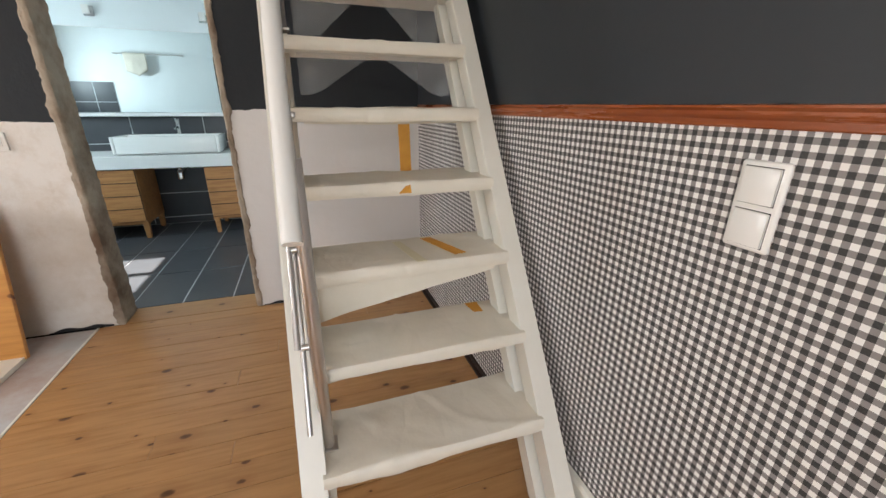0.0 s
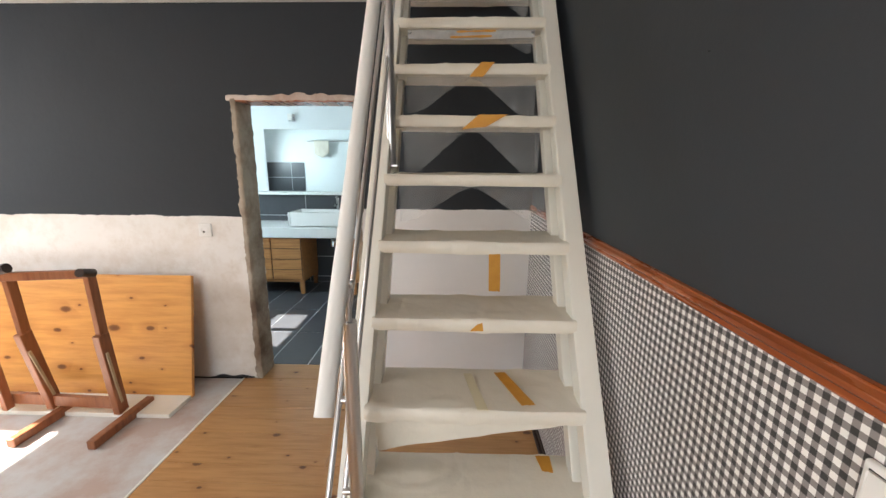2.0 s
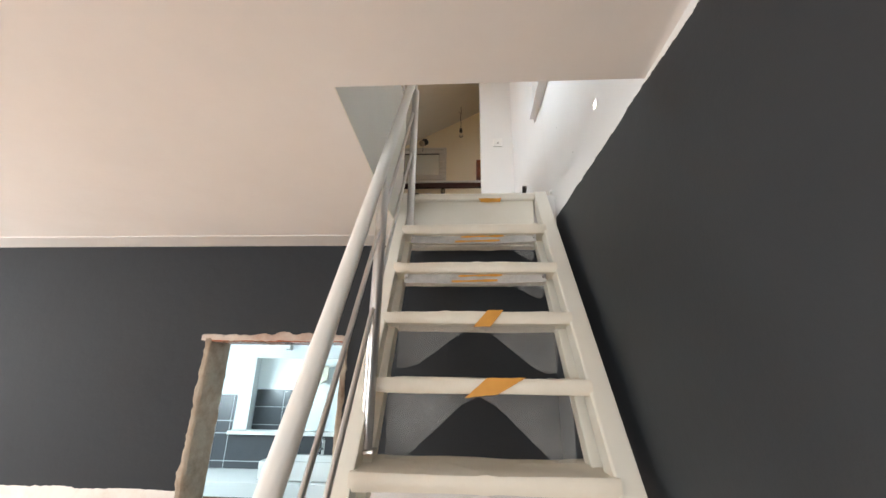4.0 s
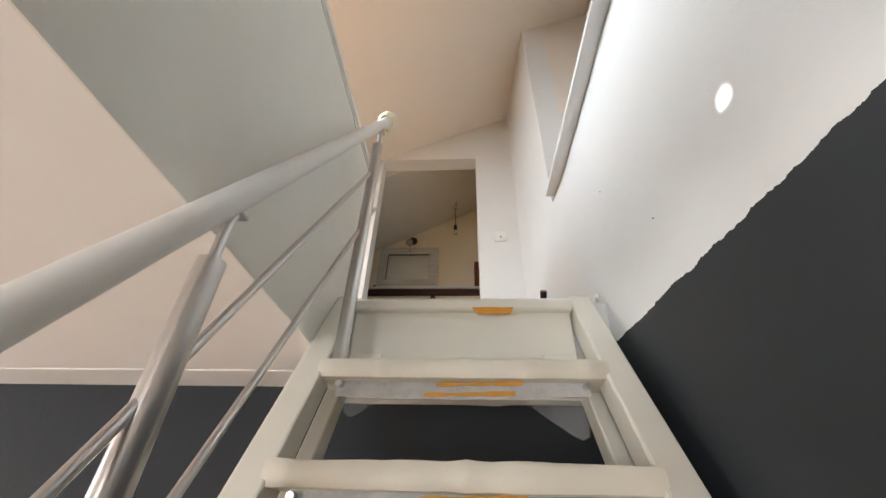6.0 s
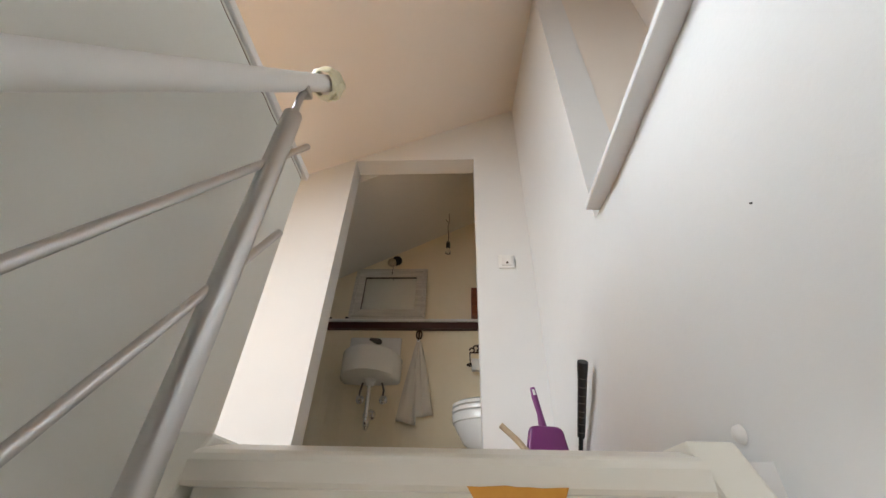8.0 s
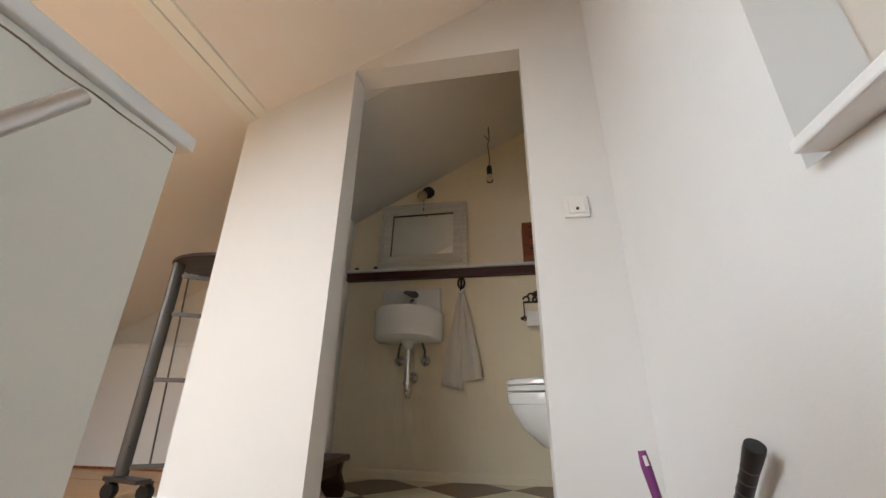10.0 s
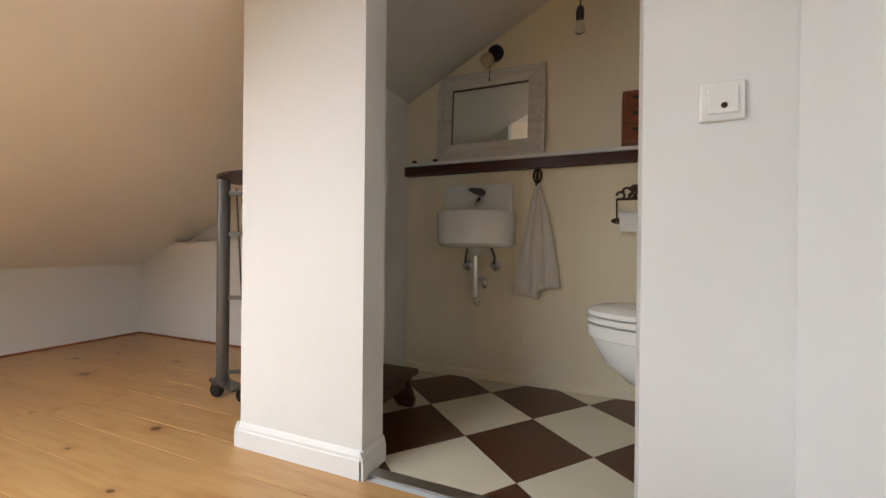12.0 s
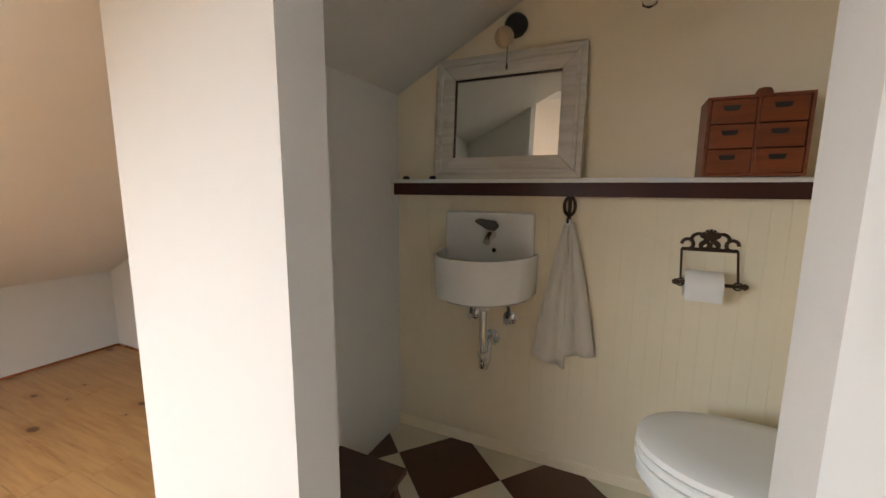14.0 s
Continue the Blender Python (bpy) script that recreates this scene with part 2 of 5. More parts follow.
n = Nodes(TILE_CREAM)
n.colour(n.mix(n.noise(n.place(), 5, 6), (0.60, 0.54, 0.40), (0.70, 0.64, 0.50)))
UNDERLAY = plaster("bare_dusty_screed", (0.56, 0.555, 0.545), (0.46, 0.36, 0.31), rough=0.9, amount=0.8, bump=0.3)
MIRROR = mat("mirror_glass", (0.9, 0.93, 0.92), 0.01, 1.0)
COUNTER = mat("white_stone_worktop", (0.78, 0.79, 0.78), 0.3)
LIME = wood("limewashed_wood", (0.67, 0.635, 0.565), (0.52, 0.485, 0.42), 0, "x", 0.7)
PURPLE = mat("purple_plastic", (0.19, 0.035, 0.17), 0.3)
BEIGE = wood("pale_broom_handle", (0.52, 0.40, 0.26), (0.42, 0.30, 0.18), 0, "z", 0.5)
FILM = mat("clear_plastic_film", (0.85, 0.86, 0.87), 0.09)
n = Nodes(FILM)
n.b.inputs["Alpha"].default_value = 0.2
w = n.place()
n.put(n.b.inputs["Alpha"], n.ramp(n.noise(w, 9, 6, 0.7), [(0.35, (0.12, 0.12, 0.12)), (0.6, (0.2, 0.2, 0.2)), (0.78, (0.34, 0.34, 0.34))]))
n.bump(n.noise(w, 7, 3, 0.5), 1.0, 0.025)

MILKY = mat("milky_plastic_film", (0.74, 0.75, 0.75), 0.25)
n = Nodes(MILKY)
w = n.place()
n.put(n.b.inputs["Alpha"], n.ramp(n.noise(w, 7, 5, 0.7), [(0.3, (0.42, 0.42, 0.42)), (0.7, (0.78, 0.78, 0.78))]))
n.bump(n.noise(w, 14, 5, 0.7), 0.8, 0.012)


# ---- mesh helpers
def add_box(bm, x0, x1, y0, y1, z0, z1, bevel=0.0, seg=2):
    vs = [bm.verts.new((x, y, z)) for x in (x0, x1) for y in (y0, y1) for z in (z0, z1)]
    fs = [bm.faces.new([vs[i] for i in q]) for q in ((0, 1, 3, 2), (4, 6, 7, 5), (0, 4, 5, 1), (2, 3, 7, 6), (0, 2, 6, 4), (1, 5, 7, 3))]
    if bevel:
        es = list({e for f in fs for e in f.edges})
        bmesh.ops.bevel(bm, geom=es, offset=bevel, segments=seg, affect="EDGES", profile=0.5)
    return vs


def box(*a, bevel=0.0, seg=2):
    bm = bmesh.new()
    add_box(bm, *a, bevel=bevel, seg=seg)
    return bm


def boxes(*rows, bevel=0.0):
    bm = bmesh.new()
    for r in rows:
        add_box(bm, *r, bevel=bevel)
    return bm


def add_prism(bm, poly, d, axis="x", at=0.0):
    """A flat polygon of (a, b) pulled along an axis from at to at + d."""
    def p(a, b, c):
        return {"x": (c, a, b), "y": (a, c, b), "z": (a, b, c)}[axis]
    lo = [bm.verts.new(p(a, b, at)) for a, b in poly]
    hi = [bm.verts.new(p(a, b, at + d)) for a, b in poly]
    k = len(poly)
    bm.faces.new(lo[::-1])
    bm.faces.new(hi)
    for i in range(k):
        bm.faces.new((lo[i], lo[(i + 1) % k], hi[(i + 1) % k], hi[i]))
    return bm


def prism(poly, d, axis="x", at=0.0, bevel=0.0):
    bm = add_prism(bmesh.new(), poly, d, axis, at)
    if bevel:
        bmesh.ops.bevel(bm, geom=bm.edges[:], offset=bevel, segments=2, affect="EDGES", profile=0.5)
    return bm


def add_tube(bm, pts, r, seg=16, cap=True):
    """A tube of radius r (a number, or one a point) along points."""
    pts = [Vector(p) for p in pts]
    rs = r if isinstance(r, (list, tuple)) else [r] * len(pts)
    rings, ref = [], None
    for i, p in enumerate(pts):
        d = (pts[min(i + 1, len(pts) - 1)] - pts[max(i - 1, 0)]).normalized()
        if ref is None:
            ref = d.orthogonal().normalized()
        ref = (ref - d * ref.dot(d)).normalized()
        b = d.cross(ref)
        rings.append([bm.verts.new(p + (ref * math.cos(a) + b * math.sin(a)) * rs[i]) for a in (2 * math.pi * k / seg for k in range(seg))])
    for lo, hi in zip(rings, rings[1:]):
        for k in range(seg):
            bm.faces.new((lo[k], lo[(k + 1) % seg], hi[(k + 1) % seg], hi[k]))
    if cap:
        bm.faces.new(rings[0][::-1])
        bm.faces.new(rings[-1])
    return bm


def tube(pts, r, seg=16):
    return add_tube(bmesh.new(), pts, r, seg)


def lathe(profile, seg=32, m=None, arc=1.0):
    """Turns (radius, height) pairs about z."""
    bm = bmesh.new()
    steps = seg if arc >= 1 else seg + 1
    rings = [[bm.verts.new((max(r, 1e-4) * math.cos(2 * math.pi * arc * k / seg), max(r, 1e-4) * math.sin(2 * math.pi * arc * k / seg), z)) for k in range(steps)] for r, z in profile]
    for lo, hi in zip(rings, rings[1:]):
        for k in range(seg):
            bm.faces.new((lo[k], lo[(k + 1) % steps], hi[(k + 1) % steps], hi[k]))
    if m:
        bmesh.ops.transform(bm, matrix=m, verts=bm.verts[:])
    return bm


def obj(name, bm, material, smooth=None):
    bmesh.ops.recalc_face_normals(bm, faces=bm.faces[:])
    me = bpy.data.meshes.new(name)
    bm.to_mesh(me)
    bm.free()
    me.materials.append(material)
    if smooth:
        me.shade_smooth()
        me.set_sharp_from_angle(angle=radians(smooth))
    return new(name, me)


def part(name, bm, material, parent, label="", smooth=None):
    ob = obj(name, bm, material, smooth)
    ob.parent = parent
    if label:
        ob["label"] = label
    return ob


def thing(name, label, category, group="", kind=""):
    return tagged(new(name), label, category, group, kind)


def structure(name, bm, material, label, category):
    return tagged(obj(name, bm, material), label, category, "", "structure")


# ---- large structure
ZC, ZF = 2.62, 2.832
XR, YF, YW, YB = 0.46, 2.067, 2.839, 3.874
DL, DR, DH = -1.545, -0.735, 2.04
SLOPE = 0.471


def roof_z(x):
    return 4.456 + SLOPE * (x + 1.153)


structure("wall_far", boxes((-5.0, DL, YF, 2.27, 0, ZC), (DR, XR, YF, 2.27, 0, ZC), (DL, DR, YF, 2.27, DH, ZC)), FAR,
          "half plastered wall, anthracite paint above bare filler", "wall")
structure("wall_right", box(XR, 0.6, -3.5, 4.75, 0, ZC), SIDE, "wall with black and white gingham paper under anthracite paint", "wall")

# upper right wall leans in slightly towards the far end, with a deep recess above a sill
bm = boxes((XR, 0.6, -3.5, 1.9, ZC, 3.524), (XR, 0.6, 1.9, 2.10, ZC, 3.524), (XR, 0.6, 2.10, YW - 0.002, ZC, 5.6))
for v in bm.verts:
    v.co.x -= max(0.0, v.co.y - 1.9) * 0.07
structure("wall_upper_right", bm, SIDE, "white painted attic wall beside the stairwell", "wall")
bm = boxes((0.95, 1.05, -3.5, 2.10, 3.5, 5.8), (0.50, 1.05, 2.104, 2.2, 3.5, 5.8), (0.6, 0.95, -3.5, 2.10, 3.4, 3.524))
structure("wall_recess", bm, ROOF, "shaded peach-white recess behind the attic wall", "wall")
sill = tagged(obj("window_sill", box(0.406, 0.62, -3.4, 2.062, 3.5255, 3.546, bevel=0.004), SKIRT), "white painted sill board capping the low attic wall", "sill", "", "structure")

# ceiling slab with the stairwell
OX, OY0, OY1 = -0.421, 0.692, 1.79
structure("ceiling", boxes((-5, OX, -3.5, 2.27, ZC, 2.70), (-3.84, OX, 2.27, 4.75, ZC, 2.70), (OX, XR, -3.5, OY0, ZC, 2.70), (OX, XR, OY1, 4.75, ZC, 2.70)), CEIL, "white painted ceiling with a stairwell opening", "ceiling")
tagged(obj("ceiling_strip", box(-4.9, OX - 0.002, 1.885, YF - 0.001, ZC - 0.006, ZC - 0.0005, bevel=0.002), WHITE), "white filled strip along the ceiling edge", "trim", "", "structure")
structure("floor_slab", boxes((-5, OX, -3.5, 2.27, 2.70, 2.81), (-3.84, OX, 2.27, 4.75, 2.70, 2.81), (OX, XR, -3.5, OY0, 2.70, 2.81), (OX, XR, OY1, 4.75, 2.70, 2.81)), WHITE, "white edge of the upper floor", "floor")

# other walls that close the lower room
structure("wall_left", boxes((-5.14, -5, -3.5, 0.3, 0, ZC), (-5.14, -5, 1.41, 2.27, 0, ZC), (-5.14, -5, 0.3, 1.41, 0, 1.25), (-5.14, -5, 0.3, 1.41, 2.37, ZC)), WHITE, "unseen plain white wall with a window opening for daylight", "wall")
# the window opening here is unseen, added to let fill light in
structure("wall_rear", boxes((-5, -2.8, -3.64, -3.5, 0, ZC), (-0.4, 0.6, -3.64, -3.5, 0, ZC), (-2.8, -0.4, -3.64, -3.5, 0, 0.85), (-2.8, -0.4, -3.64, -3.5, 2.25, ZC)), WHITE, "unseen plain white wall with a window opening for daylight", "wall")

# bathroom shell
structure("wall_bath_back", box(-3.84, XR, 4.62, 4.75, 0, ZC), BATHWHITE, "white bathroom wall", "wall")
structure("wall_bath_left", boxes((-3.84, -3.7, 2.27, 2.60, 0, ZC), (-3.84, -3.7, 3.36, 4.62, 0, ZC), (-3.84, -3.7, 2.60, 3.36, 0, 1.54), (-3.84, -3.7, 2.60, 3.36, 1.965, ZC), (-3.84, -3.7, 2.93, 3.0, 1.54, 1.965)), BATHWHITE, "white bathroom wall with a window", "wall")
structure("wall_bath_right", box(-0.42, -0.30, 2.27, 4.62, 0, ZC), BATHWHITE, "white bathroom wall", "wall")
structure("wall_bath_near", boxes((-3.7, DL, 2.27, 2.285, 0, ZC), (DR, -0.42, 2.27, 2.285, 0, ZC), (DL, DR, 2.27, 2.285, DH, ZC)), BATHWHITE, "white bathroom wall round the doorway", "wall")

# attic shell
structure("wall_knee", box(-3.57, -3.43, -3.5, 4.2, ZF - 0.03, 3.39), WHITE, "low white knee wall under the roof slope", "wall")
structure("wall_attic_rear", box(-3.5, 1.05, -3.64, -3.5, ZC, 5.9), WHITE, "plain white gable wall", "wall")
structure("wall_attic_far", box(-3.57, -1.05, 3.92, 4.06, ZF, 5.0), WHITE, "plain white gable wall", "wall")


def slope_slab(bm, x0, x1, y0, y1, t=0.12):
    add_prism(bm, [(x0, roof_z(x0)), (x1, roof_z(x1)), (x1, roof_z(x1) + t), (x0, roof_z(x0) + t)], y1 - y0, "y", y0)


bm = bmesh.new()
slope_slab(bm, -3.57, -2.35, -3.64, 4.2)
slope_slab(bm, -1.22, 1.2, -3.64, 4.2)
slope_slab(bm, -2.35, -1.22, -3.64, 0.2)
slope_slab(bm, -2.35, -1.22, 2.10, 4.2)
structure("ceiling_roof", bm, ROOF, "peach-white sloping attic ceiling", "ceiling")

# wc box
structure("wall_wc_front", boxes((-1.165, -0.652, YW, 2.96, ZF, 4.80), (0.109, 0.52, YW, 2.96, ZF, 5.4), (-0.652, 0.109, YW, 2.96, 4.671, 5.3)), WHITE, "white wall with the doorway of the toilet", "wall")
structure("wall_wc_left", box(-1.165, -1.045, 2.96, 3.92, ZF, 4.9), WHITE, "white side wall of the toilet", "wall")
structure("wall_wc_back", box(-1.165, 0.60, YB, 3.99, ZF, 5.4), CREAM, "cream painted back wall of the toilet", "wall")
structure("wall_wc_right", box(0.52, 0.6, 2.96, YB, ZF, 5.4), CREAM, "cream painted side wall of the toilet", "wall")
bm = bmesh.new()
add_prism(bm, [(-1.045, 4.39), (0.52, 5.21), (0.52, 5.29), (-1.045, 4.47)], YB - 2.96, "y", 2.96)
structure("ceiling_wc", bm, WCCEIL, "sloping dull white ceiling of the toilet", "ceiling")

# parapet on the left of the stairwell
structure("wall_parapet", boxes((-0.50, OX + 0.004, -1.2, 1.79, 2.836, 3.522), (-0.50, OX + 0.004, 1.79, 1.903, ZF + 0.001, 3.522), (OX, OX + 0.004, OY0, 1.79, 2.618, 2.836)), GREYWHITE, "grey-white boarded parapet beside the stairwell", "wall")
structure("parapet_cap", box(-0.525, -0.407, -1.2, 1.922, 3.523, 3.546, bevel=0.003), SKIRT, "white painted cap board on the parapet", "trim")

# roof window frame
bm = bmesh.new()
for x0, x1, y0, y1 in ((-2.35, -2.29, 0.2, 2.10), (-1.25, -1.22, 0.2, 2.10), (-2.29, -1.25, 0.2, 0.25), (-2.29, -1.25, 2.05, 2.10)):
    add_prism(bm, [(x0, roof_z(x0) + 0.05), (x1, roof_z(x1) + 0.05), (x1, roof_z(x1) + 0.11), (x0, roof_z(x0) + 0.11)], y1 - y0, "y", y0)
tagged(obj("window_roof", bm, PAINT), "white framed roof window in the attic slope", "window", "", "structure")

SPOT = 1.060
# added unseen blind blocks sun in the roof window; a gap at its head lets one spot pass
bm = bmesh.new()
for x0, x1, y0, y1 in ((-2.22, -1.372, 0.205, 2.095), (-1.372, -1.356, 0.205, SPOT - 0.013), (-1.372, -1.356, SPOT + 0.013, 2.095), (-1.356, -1.225, 0.205, 2.095)):
    slope_slab(bm, x0, x1, y0, y1, 0.004)
for v in bm.verts:
    v.co.z += 0.115
tagged(obj("window_blind", bm, PAINT), "unseen white blind added in the roof window to hold back sun", "blind", "", "structure")
# ---- staircase
R, G, Z0 = 0.243, 0.158, 0.123
LEN = math.hypot(R, G)
UY, UZ = G / LEN, R / LEN


def nose(n):
    return G * n, Z0 + R * n


def rail_poly(d0, d1, z1):
    """Outline (y, z) of a slanted rail with a rounded foot; its faces lie d0 and d1 behind the nosing line."""
    def at(d, z):
        return ((z - Z0) * G / R + d / UZ, z)
    a, b = at(d0, 0), at(d1, 0)
    mid, r = (a[0] + b[0]) / 2, (b[0] - a[0]) / 2
    foot = [(mid - r * math.cos(t) + 0.66 * (r - r * math.sin(t)), r - r * math.sin(t)) for t in (math.pi * k / 8 for k in range(9))]
    return foot + [at(d1, z1), at(d0, z1)]


def paper_tread(k):
    """A tread board in crumpled masking paper: fine grid with creases, sagging edges."""
    y, z = nose(k)
    bm = bmesh.new()
    prof = []
    for s in range(21):
        prof.append((0.265 * (1 - s / 20.0), 0.0))
    prof = [(a + 0.006 if a < 0.01 else a, b) for a, b in prof]
    prof += [(0.0, -0.010), (0.0, -0.034), (0.006, -0.045), (0.04, -0.047), (0.12, -0.047), (0.265, -0.045)]
    nx = 56
    rows = []
    for i in range(nx + 1):
        x = -0.355 + 0.71 * i / nx
        row = []
        for a, b in prof:
            p = Vector((x * 2.2, (a + k * 0.7) * 4, k * 3.1 + b))
            d = 0.0045 * noise.noise(p * 2.0) + 0.003 * abs(noise.noise(p * 4.5 + Vector((7, 1, 2))))
            fold = noise.noise(Vector((x * 3.1 + a * 2.6 + k * 5.3, x * 1.2 - a * 4.2, k * 1.9)))
            d += 0.0042 * max(0.0, 1.0 - abs(fold) * 9.0)
            edge = 0.4 if i in (0, nx) else 1.0
            row.append(bm.verts.new((x, y + a - (d * edge if b < -0.001 and a < 0.01 else 0), z + b + d * edge * (1 if b > -0.02 else -0.6))))
        rows.append(row)
    m = len(prof)
    for r0, r1 in zip(rows, rows[1:]):
        for j in range(m):
            bm.faces.new((r0[j], r1[j], r1[(j + 1) % m], r0[(j + 1) % m]))
    bm.faces.new(rows[0])
    bm.faces.new(rows[-1][::-1])
    return bm


stairs = thing("staircase", "steep white painted open staircase wrapped in masking paper", "staircase")
for x0, x1 in ((-0.415, -0.365), (0.345, 0.325)):
    part("front_stringer", prism(rail_poly(0.018, 0.09, 2.835), 0.07, "x", x0, bevel=0.006), PAINT, stairs)
    part("rear_stringer", prism(rail_poly(0.125, 0.185, 2.70), 0.04, "x", x1, bevel=0.005), PAINT, stairs)
for k in range(1, 11):
    part("tread", paper_tread(k), PAPER, stairs, "tread wrapped in creased white paper", smooth=50)
part("top_riser", box(-0.335, 0.335, 1.758, 1.79, 2.50, 2.765, bevel=0.003), PAINT, stairs)
part("landing_nosing", prism([(1.737, 2.762), (1.733, 2.768), (1.733, 2.792), (1.738, 2.801), (1.748, 2.807), (1.80, 2.822), (1.88, 2.829), (1.88, 2.762)], 0.68, "x", -0.34), PAINT, stairs)
for sx in (-1, 1):
    plate = part("angle_bracket", boxes((min(sx * 0.235, sx * 0.333), max(sx * 0.235, sx * 0.333), 1.7505, 1.7575, 2.562, 2.628), bevel=0.003), PAINT, stairs)
    for x in (0.262, 0.311):
        part("bolt", lathe([(0.0, 0.007), (0.006, 0.006), (0.008, 0.004), (0.008, 0.0)], 8, pose(sx * x, 1.7505, 2.602, 90)), STEEL, plate, smooth=40)
for sx in (-1, 1):
    for k in (9, 10):
        y, z = nose(k)
        part("bolt_head", tube([(sx * 0.30, y + 0.012, z - 0.058), (sx * 0.30, y + 0.03, z - 0.058)], 0.008, 12), STEEL, stairs, smooth=40)


# paper and film that hang below the treads
def sheet(bm, top, outline, y, nx=24, nz=8, amp=0.012, seed=0.0, lean=0.0):
    """A thin hanging sheet from height top down to outline(x), with folds."""
    x0, x1 = outline[0][0], outline[-1][0]

    def low(x):
        for (a, p), (b, q) in zip(outline, outline[1:]):
            if a <= x <= b:
                return p + (q - p) * (x - a) / (b - a)
        return outline[-1][1]
    grid = []
    for i in range(nx + 1):
        x = x0 + (x1 - x0) * i / nx
        col = []
        for j in range(nz + 1):
            f = j / nz
            z = top + (low(x) - top) * f
            d = noise.noise(Vector((x * 7 + seed, z * 5, seed))) * amp * (0.2 + f) + noise.noise(Vector((x * 22, z * 14 + seed, seed))) * amp * 0.4 * f
            col.append(bm.verts.new((x, y + d + lean * f, z)))
        grid.append(col)
    for a, b in zip(grid, grid[1:]):
        for j in range(nz):
            bm.faces.new((a[j], b[j], b[j + 1], a[j + 1]))
    return bm


def arch(drop, foot_l, foot_r, a=-0.22, b=0.22, up=0.012):
    pts = [(-0.30, drop - foot_l), (-0.27, drop - foot_l)]
    for k in range(9):
        t = k / 8
        pts.append((a + (b - a) * t, drop - up - (foot_l if t < 0.5 else foot_r) * max(0.0, abs(2 * t - 1) - 0.12) * 0.98))
    return pts + [(0.27, drop - foot_r), (0.30, drop - foot_r * 0.95)]


for k, fl, fr, up in ((6, 0.15, 0.15, 0.006), (7, 0.20, 0.21, 0.008), (8, 0.16, 0.175, 0.008), (9, 0, 0.065, 0), (10, 0.045, 0.085, 0)):
    y, z = nose(k)
    line = arch(z - 0.047, fl, fr, up=up) if k < 9 else [(x, z - d) for x, d in ((-0.31, 0.06), (-0.275, 0.09 + fl), (-0.20, 0.088), (0.0, 0.085), (0.15, 0.088), (0.275, 0.088 + fr), (0.295, 0.08 + fr), (0.31, 0.06))]
    film = tagged(obj("plastic_film", sheet(bmesh.new(), z - 0.047, line, y + 0.05, 40, 8, 0.02 if k < 9 else 0.008, k * 1.7), FILM, 180),
                  "clear crumpled plastic film hanging below a paper-wrapped tread", "plastic film", "film below the treads")
    film.data.materials[0] = FILM
for k in (9, 10):
    y, z = nose(k)
    tagged(obj("plastic_film", sheet(bmesh.new(), z - 0.044, [(-0.31, z - 0.085), (0.0, z - 0.09), (0.31, z - 0.08)], y + 0.035, 20, 4, 0.008, k), MILKY, 180), "milky plastic film folded under a tread", "plastic film", "folded film")
y, z = nose(3)
tagged(obj("paper_sheet", sheet(bmesh.new(), z - 0.044, [(-0.33, z - 0.20), (-0.1, z - 0.155), (0.33, z - 0.085)], y + 0.06, 24, 6, 0.008, 3), PAPER, 180), "white paper sheet sagging under the third tread", "paper")
y, z = nose(5)
tagged(obj("paper_sheet", sheet(bmesh.new(), z - 0.044, [(-0.30, z - 0.06), (0.0, z - 0.065), (0.33, z - 0.06)], y + 0.2, 20, 4, 0.006, 5), PAPER, 180), "white paper edge folded under a tread", "paper")


def tape_strip(corners, label, material=TAPE, lift=0.0018):
    """A strip of tape from four corner points, a little thick, with ragged ends."""
    a, b, c, d = [Vector(p) for p in corners]
    up = (b - a).cross(d - a).normalized()
    bm = bmesh.new()
    n_ = 8
    lo, hi = [], []
    for i in range(n_ + 1):
        t = i / n_
        for dest, h in ((lo, 0.0), (hi, lift)):
            jag = 0.003 * noise.noise(Vector((t * 30, a.x * 9, h)))
            dest.append((bm.verts.new(a.lerp(b, t) + up * h + (a - d).normalized() * jag), bm.verts.new(d.lerp(c, t) + up * h + (c - b).normalized() * jag)))
    for i in range(n_):
        bm.faces.new((hi[i][0], hi[i + 1][0], hi[i + 1][1], hi[i][1]))
        bm.faces.new((lo[i][0], lo[i][1], lo[i + 1][1], lo[i + 1][0]))
        bm.faces.new((lo[i][0], lo[i + 1][0], hi[i + 1][0], hi[i][0]))
        bm.faces.new((lo[i][1], hi[i][1], hi[i + 1][1], lo[i + 1][1]))
    bm.faces.new((lo[0][0], hi[0][0], hi[0][1], lo[0][1]))
    bm.faces.new((lo[-1][0], lo[-1][1], hi[-1][1], hi[-1][0]))
    return tagged(obj("masking_tape", bm, material), label, "tape", "tape strips")


def on_tread(k, pts, label, material=TAPE):
    y, z = nose(k)
    return tape_strip([(x, y + dy, z + 0.0052) for x, dy in pts], label, material)


def on_nose(k, pts, label):
    y, z = nose(k)
    return tape_strip([(x, y - 0.0055, z + dz) for x, dz in pts], label)


on_tread(3, [(0.155, 0.03), (0.20, 0.035), (0.125, 0.235), (0.085, 0.23)], "ochre tape strip across a papered tread")
on_tread(2, [(0.235, 0.185), (0.27, 0.18), (0.275, 0.255), (0.225, 0.255)], "short ochre tape strip at the back of a tread")
on_tread(3, [(0.01, -0.0), (0.045, 0.0), (0.0, 0.22), (-0.03, 0.22)], "yellowed clear tape over a papered tread", CLEARTAPE)
on_nose(4, [(-0.012, -0.036), (0.034, -0.036), (0.030, -0.006), (0.012, -0.012)], "torn ochre tape scrap on a tread edge")
